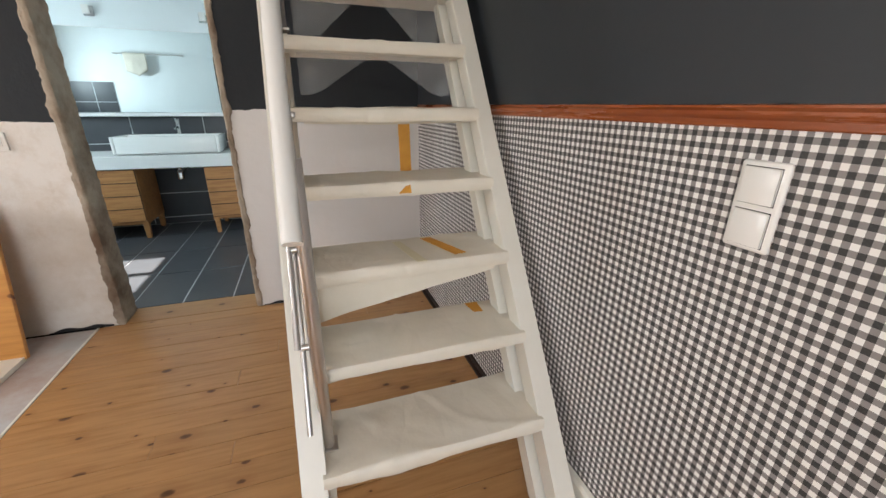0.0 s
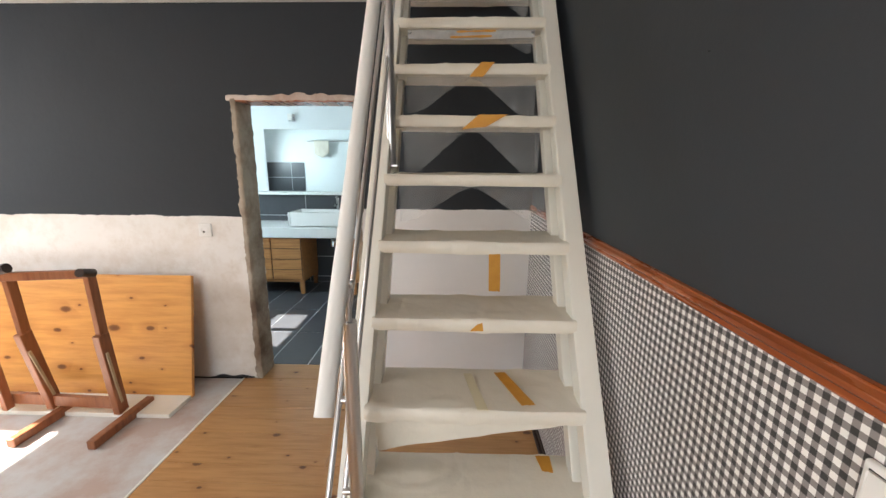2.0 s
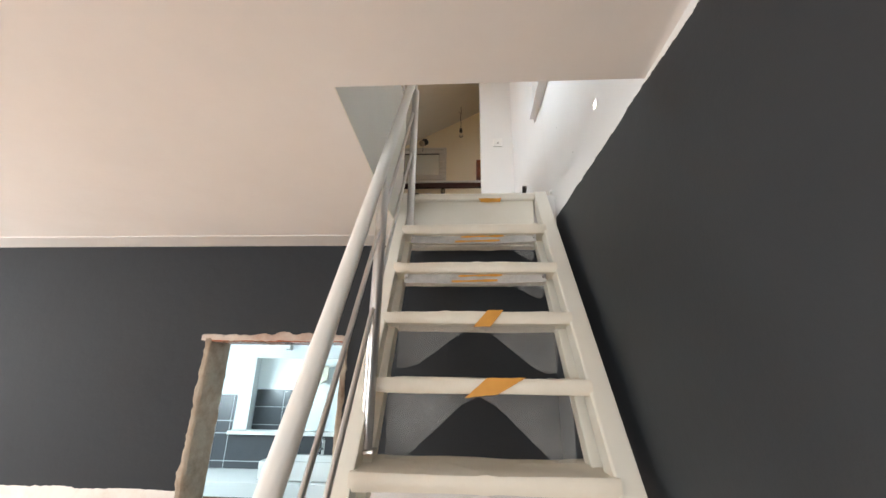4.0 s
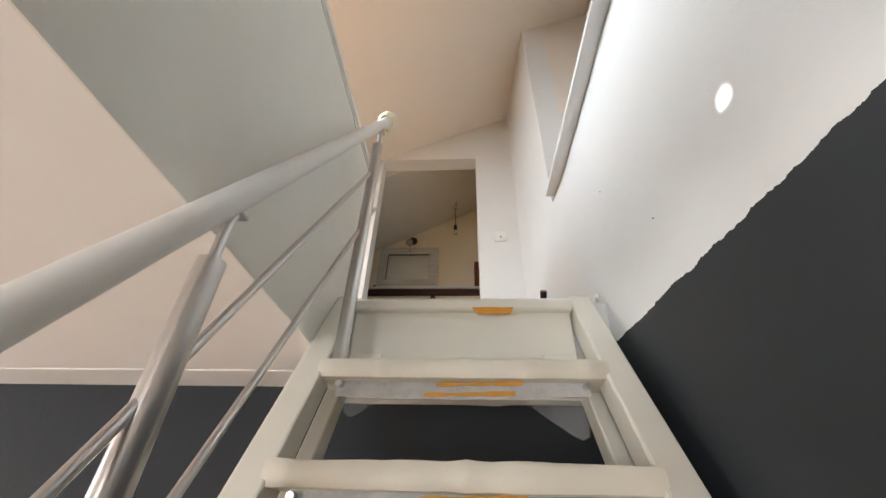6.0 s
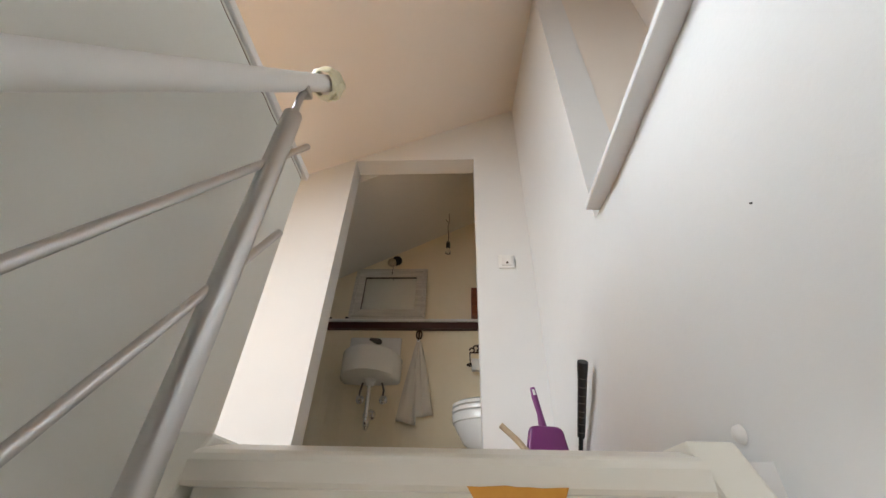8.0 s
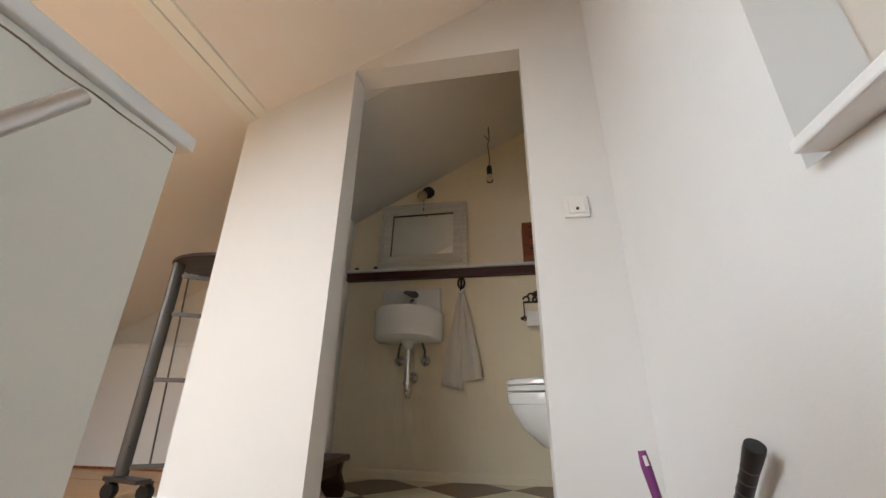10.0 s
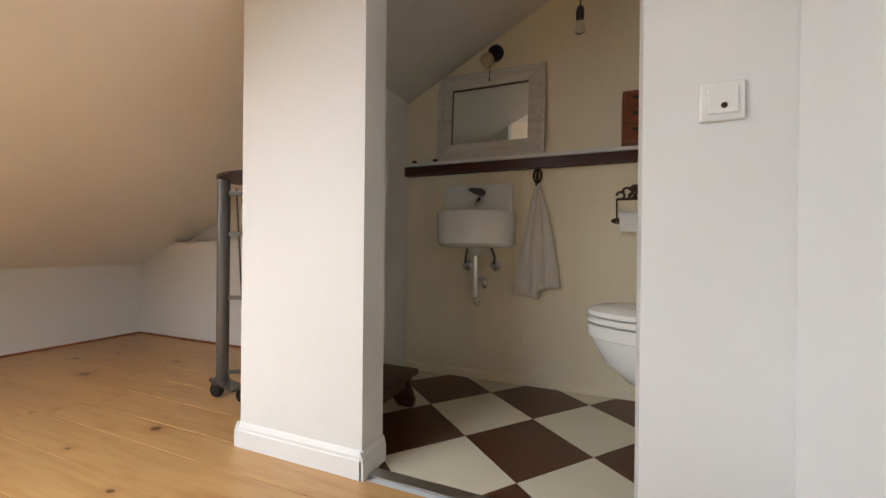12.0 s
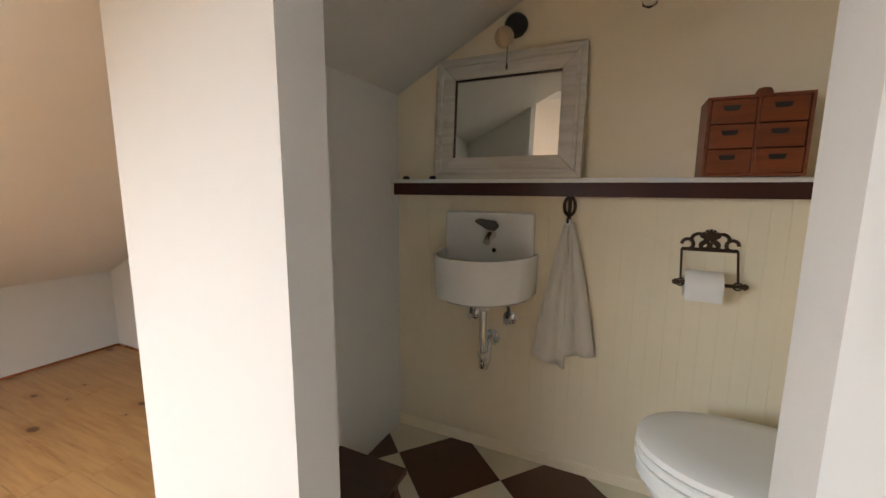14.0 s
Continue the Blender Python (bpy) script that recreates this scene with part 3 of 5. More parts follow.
on_nose(7, [(-0.045, -0.058), (0.06, -0.046), (0.149, 0.004), (0.027, 0.003)], "ochre tape slanting over a tread edge")
on_nose(8, [(-0.012, -0.058), (0.052, -0.058), (0.102, 0.004), (0.043, 0.004)], "ochre tape slanting over a tread edge")
for k, x0, x1 in ((9, -0.07, 0.12), (10, -0.06, 0.15)):
    y, z = nose(k)
    tape_strip([(x0, y + 0.028, z - 0.060), (x1, y + 0.028, z - 0.056), (x1, y + 0.028, z - 0.048), (x0, y + 0.028, z - 0.052)], "narrow ochre tape under a tread")
    tape_strip([(x0 - 0.03, y + 0.028, z - 0.085), (x1 - 0.02, y + 0.028, z - 0.080), (x1 - 0.02, y + 0.028, z - 0.071), (x0 - 0.03, y + 0.028, z - 0.076)], "narrow ochre tape under a tread")
tape_strip([(0.048, 1.732, 2.746), (0.150, 1.732, 2.746), (0.160, 1.732, 2.768), (0.034, 1.732, 2.768)], "ochre tape on the landing edge")
tape_strip([(0.085, 1.02, 1.075), (0.135, 1.02, 1.073), (0.13, 1.02, 1.285), (0.08, 1.02, 1.285)], "ochre tape strip hanging behind the staircase")

# ---- handrail
RX = -0.345
railing = thing("stair_railing", "brushed steel stair railing with a foam-wrapped handrail", "railing")


part("handrail", tube([(-0.352, 0.16, 1.15), (-0.328, 1.74, 3.712)], 0.015, 20), STEEL, railing, smooth=60)
bm = bmesh.new()
pts, rs = [], []
for k in range(40):
    t = k / 39
    pts.append((-0.350 + 0.022 * t, 0.112 + 1.61 * t, 1.080 + 2.603 * t))
    rs.append(0.0215 + 0.001 * noise.noise(Vector((k * 0.7, 1, 2))))
add_tube(bm, pts, rs, 24)
part("foam_sleeve", bm, FOAM, railing, "white foam pipe sleeve over the handrail", smooth=60)
bm = bmesh.new()
axis = Vector((0.009, 1.61, 2.603)).normalized()
side_a = axis.orthogonal().normalized()
side_b = axis.cross(side_a)
for turn in range(3):
    start = Vector((-0.3285, 1.702, 3.648)) + axis * (0.018 * turn)
    rings = []
    for i in range(25):
        a = 2 * math.pi * i / 24 + turn
        row = []
        for j in range(6):
            f = j / 5
            crumple = noise.noise(Vector((math.cos(a) * 2.5, math.sin(a) * 2.5, turn * 3.0 + f * 2.5)))
            r = 0.0265 + 0.004 * turn + 0.010 * abs(crumple) + (0.006 if 0 < j < 5 else 0.0)
            p = start + axis * (0.034 * f + 0.010 * crumple) + (side_a * math.cos(a) + side_b * math.sin(a)) * r
            row.append(bm.verts.new(p))
        rings.append(row)
    for r0, r1 in zip(rings, rings[1:]):
        for j in range(5):
            bm.faces.new((r0[j], r1[j], r1[j + 1], r0[j + 1]))
part("tape_wrapping", bm, CLEARTAPE, railing, "crumpled clear tape round the rail end", smooth=60)


def rail_top(y):
    return 1.076 + (y - 0.112) * 1.617


for y, zb, RX in ((0.285, 0.368, -0.322), (1.078, 1.62, -0.331), (1.638, 2.56, -0.311)):
    zt = rail_top(y)
    post = part("post", tube([(RX - 0.012, y, zb), (RX - 0.012, y, zt - 0.125)], 0.0195, 24), STEEL, railing, smooth=60)
    part("post_neck", tube([(RX - 0.012, y, zt - 0.125), (RX - 0.012, y, zt - 0.060), (RX - 0.010, y + 0.006, zt - 0.026)], 0.008, 12), STEEL, post, smooth=60)
    part("rail_bracket", box(RX - 0.024, RX + 0.004, y - 0.010, y + 0.022, zt - 0.036, zt - 0.022, bevel=0.004), STEEL, post)
    part("post_foot", box(RX - 0.042, RX + 0.018, y - 0.03, y + 0.03, zb - 0.012, zb, bevel=0.003), STEEL, post)
    for z0 in (0.80, 0.515):
        zz = z0 + (y - 0.156) * 1.615
        part("rail_clamp", tube([(-0.376 + 0.032 * (y - 0.15), y, zz), (RX - 0.020, y, zz)], 0.010, 12), STEEL, post, smooth=60)
for y0, z0, y1, z1 in ((0.156, 0.80, 1.735, 3.439), (0.17, 0.525, 1.742, 3.188)):
    part("intermediate_bar", tube([(-0.372, y0, z0), (-0.328, y1, z1)], 0.0075, 14), STEEL, railing, smooth=60)

# ---- moulding, skirting and the double switch on the gingham wall
bm = bmesh.new()
prof = [(0.46, 1.314), (0.453, 1.314), (0.450, 1.317), (0.450, 1.328), (0.446, 1.332), (0.443, 1.337), (0.443, 1.343), (0.449, 1.347), (0.452, 1.349), (0.452, 1.353), (0.46, 1.355)]
add_prism(bm, [(a, b) for a, b in prof], 5.55, "y", -3.49)
tagged(obj("dado_moulding", bm, MOULD), "red-brown varnished wooden moulding above the gingham paper", "trim", "", "structure")
bm = prism([(0.46, 0.0005), (0.440, 0.0005), (0.440, 0.148), (0.447, 0.160), (0.46, 0.165)], 3.615, "y", -3.48)
tagged(obj("baseboard", bm, PAINT), "cream painted skirting board ending beside the stair foot", "baseboard", "", "structure")
tagged(obj("trim_floor_gap", boxes((XR - 0.030, XR - 0.0015, 0.19, 2.06, 0.0005, 0.012), (XR - 0.0105, XR - 0.0015, 0.19, 2.06, 0.012, 0.040), bevel=0.002), DARKWOOD), "dark brown strip where the skirting is missing", "trim", "", "structure")


def rocker(y0, y1, z0, z1, x, parent, name="rocker"):
    bm = box(x - 0.008, x, y0, y1, z0, z1, bevel=0.002)
    for v in bm.verts:
        if v.co.x < x - 0.006:
            v.co.x += 0.004 * (v.co.z - z0) / (z1 - z0)
    return part(name, bm, PLASTIC, parent, smooth=40)


sw = thing("light_switch", "white plastic double light switch on gingham paper", "light switch")
part("frame", box(0.448, 0.46, -0.272, -0.190, 1.100, 1.262, bevel=0.006, seg=3), PLASTIC, sw, smooth=40)
for z0 in (1.110, 1.187):
    part("seam", box(0.4475, 0.450, -0.2625, -0.2, z0 - 0.0015, z0 + 0.0655), BLACK, sw)
    rocker(-0.2615, -0.201, z0, z0 + 0.064, 0.4495, sw)

so = thing("wall_socket", "small white plastic socket on bare plaster", "wall socket")
part("frame", box(-1.884, -1.792, YF - 0.014, YF, 1.109, 1.201, bevel=0.004), PLASTIC, so)
part("insert", lathe([(0.0, 0.0), (0.018, 0.001), (0.022, 0.006), (0.024, 0.006)], 20, pose(-1.838, YF - 0.013, 1.155, 90)), PLASTIC, so, smooth=40)
part("cover", box(-1.864, -1.812, YF - 0.016, YF - 0.011, 1.129, 1.181, bevel=0.002), PLASTIC, so)

part("button", lathe([(0.0, 0.003), (0.007, 0.002), (0.008, 0.0)], 14, pose(-1.845, YF - 0.0155, 1.143, 90)), BRASS, so)

# ---- ragged doorway edges
def ragged(name, a, b, wide, depth, seed, side, material=ROUGH):
    """A strip of broken plaster along an edge from a to b; side is the way into the wall."""
    a, b, side = Vector(a), Vector(b), Vector(side)
    bm = bmesh.new()
    n_ = int((b - a).length / 0.018)
    rows = []
    for i in range(n_ + 1):
        p = a.lerp(b, i / n_)
        w1 = wide * (0.55 + 0.9 * abs(noise.noise(Vector((i * 0.13, seed, 0)))) + 0.35 * noise.noise(Vector((i * 0.6, seed, 4))))
        w0 = -0.014 - 0.012 * abs(noise.noise(Vector((i * 0.35, seed, 9))))
        row = []
        for j in range(6):
            f = j / 5
            bulge = 0.006 + 0.010 * abs(noise.noise(Vector((i * 0.45, j * 0.7, seed))))
            y = a.y - (bulge if 0 < j < 5 else 0.002)
            row.append(bm.verts.new((p.x + side.x * (w0 + (w1 - w0) * f), y, p.z + side.z * (w0 + (w1 - w0) * f))))
        q = row[0].co
        for f in (0.35, 0.7, 1.0):
            k_ = 0.006 * noise.noise(Vector((i * 0.3, 3 + f * 4, seed))) - 0.001
            row.insert(0, bm.verts.new((q.x + side.x * k_, a.y + depth * f, q.z + side.z * k_)))
        rows.append(row)
    for r0, r1 in zip(rows, rows[1:]):
        for j in range(len(r0) - 1):
            bm.faces.new((r0[j], r1[j], r1[j + 1], r0[j + 1]))
    return tagged(obj(name, bm, material, 50), "broken raw plaster edge round the doorway", "door edge", "", "structure")


ragged("trim_door_left", (DL - 0.002, YF - 0.001, 0.0), (DL - 0.002, YF - 0.001, DH), 0.036, 0.19, 1.0, (-1, 0, 0))
ragged("trim_door_right", (DR + 0.002, YF - 0.001, 0.0), (DR + 0.002, YF - 0.001, DH), 0.028, 0.19, 5.0, (1, 0, 0))
ragged("trim_door_top", (DL - 0.05, YF - 0.001, DH + 0.001), (DR + 0.03, YF - 0.001, DH + 0.001), 0.034, 0.19, 8.0, (0, 0, 1), PALE)
gap = bmesh.new()
for x0, x1 in ((-1.93, DL - 0.05), (-0.70, -0.05), (0.08, 0.40)):
    n_ = int((x1 - x0) / 0.02)
    top = [gap.verts.new((x0 + (x1 - x0) * i / n_, YF - 0.0025, 0.006 + 0.030 * max(0.0, noise.noise(Vector((i * 0.22, x0 * 5, 2))) + 0.15))) for i in range(n_ + 1)]
    low = [gap.verts.new((v.co.x, YF - 0.0025, 0.001)) for v in top]
    for i in range(n_):
        gap.faces.new((top[i], top[i + 1], low[i + 1], low[i]))
tagged(obj("trim_wall_foot", gap, BLACK), "dark broken plaster edge at the foot of the wall", "trim", "", "structure")
bm = boxes((DL - 0.02, DR, YF - 0.005, 2.262, DH - 0.018, DH - 0.002))
tagged(obj("lintel", bm, MOULD), "red-brown timber lintel board above the doorway", "lintel", "", "structure")

# ---- pine board and easel on the bare floor
board = tagged(obj("pine_board", prism([(1.785, 0.004), (1.815, 0.0), (1.965, 0.845), (1.937, 0.852)], 1.75, "x", -3.65, bevel=0.004), PINE_BOARD), "knotty orange pine board leaning on the bare wall", "board")
strip = tagged(obj("white_plank", prism([(1.57, -0.010), (1.80, -0.010), (1.80, 0.018), (1.57, 0.018)], 1.25, "x", -3.16, bevel=0.003), PAINT), "white painted plank lying on the bare floor", "plank")

easel = thing("easel", "reddish-brown wooden studio easel standing on the bare floor", "easel")


def bar(name, a, b, w, d, parent=easel, material=EASEL, up=(1, 0, 0)):
    """A squared bar from a to b, w along the given way and d across it."""
    a, b = Vector(a), Vector(b)
    u = (b - a).normalized()
    s = Vector(up)
    s = (s - u * s.dot(u)).normalized()
    t = u.cross(s)
    bm = bmesh.new()
    vs = [bm.verts.new(p + s * (w / 2 * i) + t * (d / 2 * j)) for p in (a, b) for i, j in ((-1, -1), (1, -1), (1, 1), (-1, 1))]
    for q in ((3, 2, 1, 0), (4, 5, 6, 7), (0, 1, 5, 4), (1, 2, 6, 5), (2, 3, 7, 6), (3, 0, 4, 7)):
        bm.faces.new([vs[i] for i in q])
    bmesh.ops.bevel(bm, geom=bm.edges[:], offset=min(w, d) * 0.12, segments=2, affect="EDGES", profile=0.5)
    return part(name, bm, material, parent)


for x, yb in ((-2.22, 1.56), (-2.70, 1.60)):
    bar("foot", (x + 0.07, 1.27, 0.02), (x + 0.07, 1.73, 0.02), 0.05, 0.055)
    bar("lower_post", (x + 0.01, yb, 0.045), (x + 0.05, 1.475, 0.62), 0.045, 0.075)
    bar("slot", (x + 0.037, yb - 0.012, 0.12), (x + 0.074, 1.47, 0.50), 0.006, 0.018, material=BEIGE)
    bar("upper_post", (x + 0.04, 1.50, 0.50), (x + 0.085, 1.44, 1.0), 0.032, 0.055)
bar("stretcher", (-2.68, 1.585, 0.10), (-2.22, 1.565, 0.10), 0.075, 0.03, up=(0, 0, 1))
bar("stretcher", (-3.2, 1.60, 0.10), (-2.70, 1.59, 0.10), 0.075, 0.03, up=(0, 0, 1))
part("top_arm", tube([(-2.12, 1.45, 1.005), (-2.11, 1.36, 1.03)], 0.024, 16), DARKWOOD, easel, smooth=50)
bar("top_rail", (-3.1, 1.40, 0.965), (-2.12, 1.45, 1.0), 0.05, 0.03, up=(0, 0, 1))
part("pivot", tube([(-2.60, 1.40, 1.03), (-2.56, 1.40, 1.04)], 0.028, 16), DARKWOOD, easel, smooth=50)
bar("brace", (-2.95, 1.55, 0.05), (-2.90, 1.45, 0.95), 0.035, 0.05)

# ---- bathroom
LX = -1.594 - 0.33 * 6
vanity_top = tagged(obj("worktop", box(-3.0, -0.43, 4.0, 4.615, 0.735, 0.862, bevel=0.006), COUNTER), "thick white stone worktop carrying the basin", "worktop")


def cabinet(x0, x1, doors):
    c = thing("vanity_cabinet", "slatted oiled oak bathroom cabinet below the worktop", "cabinet", "bathroom cabinets")
    part("body", boxes((x0, x0 + 0.02, 4.05, 4.58, 0.19, 0.735), (x1 - 0.02, x1, 4.05, 4.58, 0.19, 0.735), (x0 + 0.02, x1 - 0.02, 4.05, 4.58, 0.19, 0.21), (x0 + 0.02, x1 - 0.02, 4.555, 4.58, 0.21, 0.735), (x0, x1, 4.045, 4.58, 0.16, 0.188)), OAK, c)
    wide = (x1 - x0) / doors
    for d in range(doors):
        a, b = x0 + d * wide + 0.006, x0 + (d + 1) * wide - 0.006
        door = part("door", box(a, b, 4.036, 4.05, 0.195, 0.73), DARKWOOD, c)
        h = (0.73 - 0.195) / 4
        for k in range(4):
            part("slat", box(a, b, 4.022, 4.038, 0.199 + k * h, 0.190 + (k + 1) * h, bevel=0.002), OAK, door)
        hx = b - 0.10 if d == 0 else a + 0.02
        part("handle", box(hx, hx + 0.09, 4.006, 4.022, 0.685, 0.71, bevel=0.003), OAK, door)
    for x in (x0 + 0.03, x1 - 0.03):
        for y in (4.08, 4.55):
            part("leg", prism([(x - 0.026, 0.16), (x + 0.026, 0.16), (x + 0.019, 0.0), (x - 0.019, 0.0)], 0.05, "y", y - 0.025, bevel=0.002), OAK, c)
    return c


cabinet(-2.71, -1.955, 2)
cabinet(-1.345, -0.59, 2)
basin = thing("washbasin", "wide white rectangular ceramic basin on the worktop", "washbasin")
bm = bmesh.new()
outer = [(-2.10, 4.09), (-1.17, 4.09), (-1.17, 4.50), (-2.10, 4.50)]
for x0, x1, y0, y1, z0, z1 in ((-2.09, -1.18, 4.10, 4.49, 0.864, 0.90), (-2.11, -2.08, 4.07, 4.52, 0.875, 1.04), (-1.19, -1.16, 4.07, 4.52, 0.875, 1.04), (-2.08, -1.19, 4.07, 4.10, 0.875, 1.04), (-2.08, -1.19, 4.44, 4.52, 0.875, 1.04)):
    add_box(bm, x0, x1, y0, y1, z0, z1, bevel=0.006)
part("bowl", bm, CERAMIC, basin, smooth=40)
tap = thing("basin_tap", "chrome mixer tap on the rim of the basin", "tap")
part("body", lathe([(0.028, 0), (0.028, 0.01), (0.022, 0.015), (0.021, 0.12), (0.024, 0.125), (0.024, 0.15), (0.0, 0.155)], 20, pose(-1.60, 4.47, 1.04)), CHROME, tap, smooth=40)
part("spout", tube([(-1.60, 4.47, 1.10), (-1.60, 4.40, 1.115), (-1.60, 4.34, 1.10)], 0.013, 12), CHROME, tap, smooth=60)
part("lever", box(-1.609, -1.591, 4.40, 4.48, 1.195, 1.207, bevel=0.003), CHROME, tap)
trap = thing("basin_trap", "chrome trap under the worktop", "pipe")
part("pipe", tube([(-1.62, 4.25, 0.735), (-1.62, 4.25, 0.62), (-1.62, 4.27, 0.595), (-1.62, 4.30, 0.62), (-1.62, 4.33, 0.655), (-1.62, 4.60, 0.66)], 0.018, 14), CHROME, trap, smooth=60)
part("bottle", lathe([(0.0, 0), (0.03, 0.004), (0.03, 0.09), (0.022, 0.10)], 16, pose(-1.62, 4.25, 0.58)), CHROME, trap, smooth=40)
for x in (-1.70, -1.54):
    part("valve", tube([(x, 4.615, 0.68), (x, 4.52, 0.68)], 0.016, 12), CHROME, trap, smooth=60)
bottle = thing("soap_bottle", "pale blue plastic bottle on the worktop", "bottle")
part("body", lathe([(0.0, 0), (0.034, 0.003), (0.036, 0.09), (0.028, 0.13), (0.012, 0.145), (0.012, 0.16)], 20, pose(-1.05, 4.35, 0.862)), mat("pale_blue_plastic", (0.55, 0.68, 0.72), 0.3), bottle, smooth=40)
part("pump", boxes((-1.058, -1.042, 4.34, 4.36, 1.02, 1.05), (-1.058, -1.042, 4.31, 4.36, 1.05, 1.06)), PLASTIC, bottle)

mir = thing("wall_mirror", "wide bathroom mirror in a pale frame above a ledge", "mirror")
part("glass", box(-2.56, -0.50, 4.596, 4.602, 1.262, 2.06), MIRROR, mir)
part("backing", box(-2.565, -0.495, 4.603, 4.619, 1.262, 2.065), PLASTIC, mir)
part("side_frame", box(-2.72, -2.562, 4.585, 4.618, 1.262, 2.07, bevel=0.003), BATHWHITE, mir)
tagged(obj("ledge", box(-2.74, -0.43, 4.50, 4.62, 1.222, 1.258, bevel=0.003), COUNTER), "white ledge below the bathroom mirror", "ledge", "", "structure")
for x in (-2.19, -1.19):
    s = thing("wall_lamp", "small square chrome wall lamp above the mirror", "lamp", "bathroom lamps")
    part("plate", box(x - 0.045, x + 0.045, 4.605, 4.62, 2.16, 2.25, bevel=0.003), CHROME, s)
    part("arm", box(x - 0.012, x + 0.012, 4.56, 4.606, 2.195, 2.215), CHROME, s)
    part("shade", box(x - 0.03, x + 0.03, 4.545, 4.57, 2.17, 2.25, bevel=0.004), PLASTIC, s)
trail = thing("towel_rail", "thin steel towel rail on the white bathroom wall", "towel rail")
part("bar", tube([(-2.83, 2.36, 2.04), (-1.93, 2.36, 2.04)], 0.009, 12), STEEL, trail, smooth=60)
for x in (-2.81, -1.95):
    part("bracket", tube([(x, 2.285, 2.04), (x, 2.36, 2.04)], 0.012, 12), STEEL, trail, smooth=60)
bm = sheet(bmesh.new(), 2.052, [(-2.70, 1.80), (-2.55, 1.74), (-2.42, 1.82)], 2.375, 20, 8, 0.02, 3.0)
tw = obj("hand_towel", bm, TOWEL, 180)
so_ = tw.modifiers.new("thick", "SOLIDIFY")
so_.thickness = 0.012
tagged(tw, "white towel hung over the bathroom towel rail", "towel")

# ---- attic: trolley
trolley = thing("metal_trolley", "grey metal trolley frame with a dark top on castors", "trolley")
TX, TY = -1.612, 3.118
front = Vector((0.78, -0.63, 0)).normalized()
across = Vector((front.y, -front.x, 0))
oval = [Vector((TX, TY, 0)) + across * (0.027 * math.cos(a)) + front * (0.015 * math.sin(a)) for a in (2 * math.pi * k / 28 for k in range(28))]
trolley_post = part("post", prism([(p.x, p.y) for p in oval], 0.930, "z", 2.922), DULL, trolley, "oval grey metal post with small holes", smooth=50)
for z in (3.03, 3.31, 3.60):
    c = Vector((TX, TY, z)) + front * 0.0135
    part("hole", tube([c, c + front * 0.0022], 0.0034, 10), BLACK, trolley_post)
part("post", tube([(TX + 0.40, TY + 0.28, 2.922), (TX + 0.40, TY + 0.28, 3.852)], 0.021, 20), DULL, trolley, smooth=60)
part("rod", tube([(TX + 0.03, TY + 0.10, 2.937), (TX + 0.02, TY + 0.05, 3.82)], 0.004, 8), DULL, trolley)
part("top", prism([(TX + 0.185 + 0.275 * math.cos(a), TY + 0.10 + 0.19 * math.sin(a)) for a in (2 * math.pi * k / 32 for k in range(32))], 0.014, "z", 3.852, bevel=0.004), DARKWOOD, trolley)
for z in (3.30, 3.60, 3.79, 2.952):
    bar("crossbar", (TX, TY, z), (TX + 0.42, TY + (0.28 if z > 3 else 0.28), z), 0.02, 0.006, trolley, DULL, up=(0, 0, 1))
for dx, dy in ((0.0, 0.0), (0.40, 0.28)):
    bar("foot_plate", (TX + dx - 0.060, TY + dy + 0.012, 2.912), (TX + dx + 0.16, TY + dy - 0.045, 2.912), 0.016, 0.06, trolley, DULL, up=(0, 0, 1))
    for ex in (-0.035, 0.135):
        c = part("castor", lathe([(0.0, -0.014), (0.03, -0.014), (0.034, -0.008), (0.034, 0.008), (0.03, 0.014), (0.0, 0.014)], 20, pose(TX + dx + ex, TY + dy, 2.867, 90)), BLACK, trolley, smooth=40)
        part("castor_fork", box(TX + dx + ex - 0.012, TX + dx + ex + 0.012, TY + dy - 0.02, TY + dy + 0.02, 2.892, 2.907), DULL, c)

# purlin trim under the slope
beam = bmesh.new()
for x, w, d in ((-1.146, 0.048, 0.022), (-1.097, 0.044, 0.016)):
    z = roof_z(x)
    add_prism(beam, [(x - w / 2, roof_z(x - w / 2) - d), (x + w / 2, roof_z(x + w / 2) - d), (x + w / 2, roof_z(x + w / 2) + 0.01), (x - w / 2, roof_z(x - w / 2) + 0.01)], 6.34, "y", -3.49)
tagged(obj("purlin_trim", beam, PAINT), "white painted double board along the sloping ceiling", "trim", "", "structure")
tagged(obj("board_gap", prism([(-1.1213, roof_z(-1.1213) - 0.013), (-1.1197, roof_z(-1.1197) - 0.013), (-1.1197, roof_z(-1.1197) + 0.004), (-1.1213, roof_z(-1.1213) + 0.004)], 6.33, "y", -3.485), ROUGH), "dark gap between two roof boards", "trim", "", "structure")
bm = bmesh.new()
pts = []
for k in range(60):
    y = 1.0 + 0.90 * k / 59
    pts.append((-0.4165, y, 3.512 - 0.006 * abs(noise.noise(Vector((k * 0.21, 3, 1)))) - (0.014 if 38 < k < 42 else 0.0)))
add_tube(bm, pts, 0.0012, 6)
tagged(obj("trim_crack", bm, ROUGH), "thin broken filler line under the parapet cap", "trim", "", "structure")
tagged(obj("ledge_attic", box(-3.02, -1.17, 3.80, 3.92, 3.545, 3.57, bevel=0.003), WHITE), "low white ledge on the attic gable wall", "ledge", "", "structure")
tagged(obj("wall_attic_lining", box(-3.43, -1.168, 3.81, 3.92, ZF, 3.545), WHITE), "white boxed lining along the attic gable wall", "wall", "", "structure")


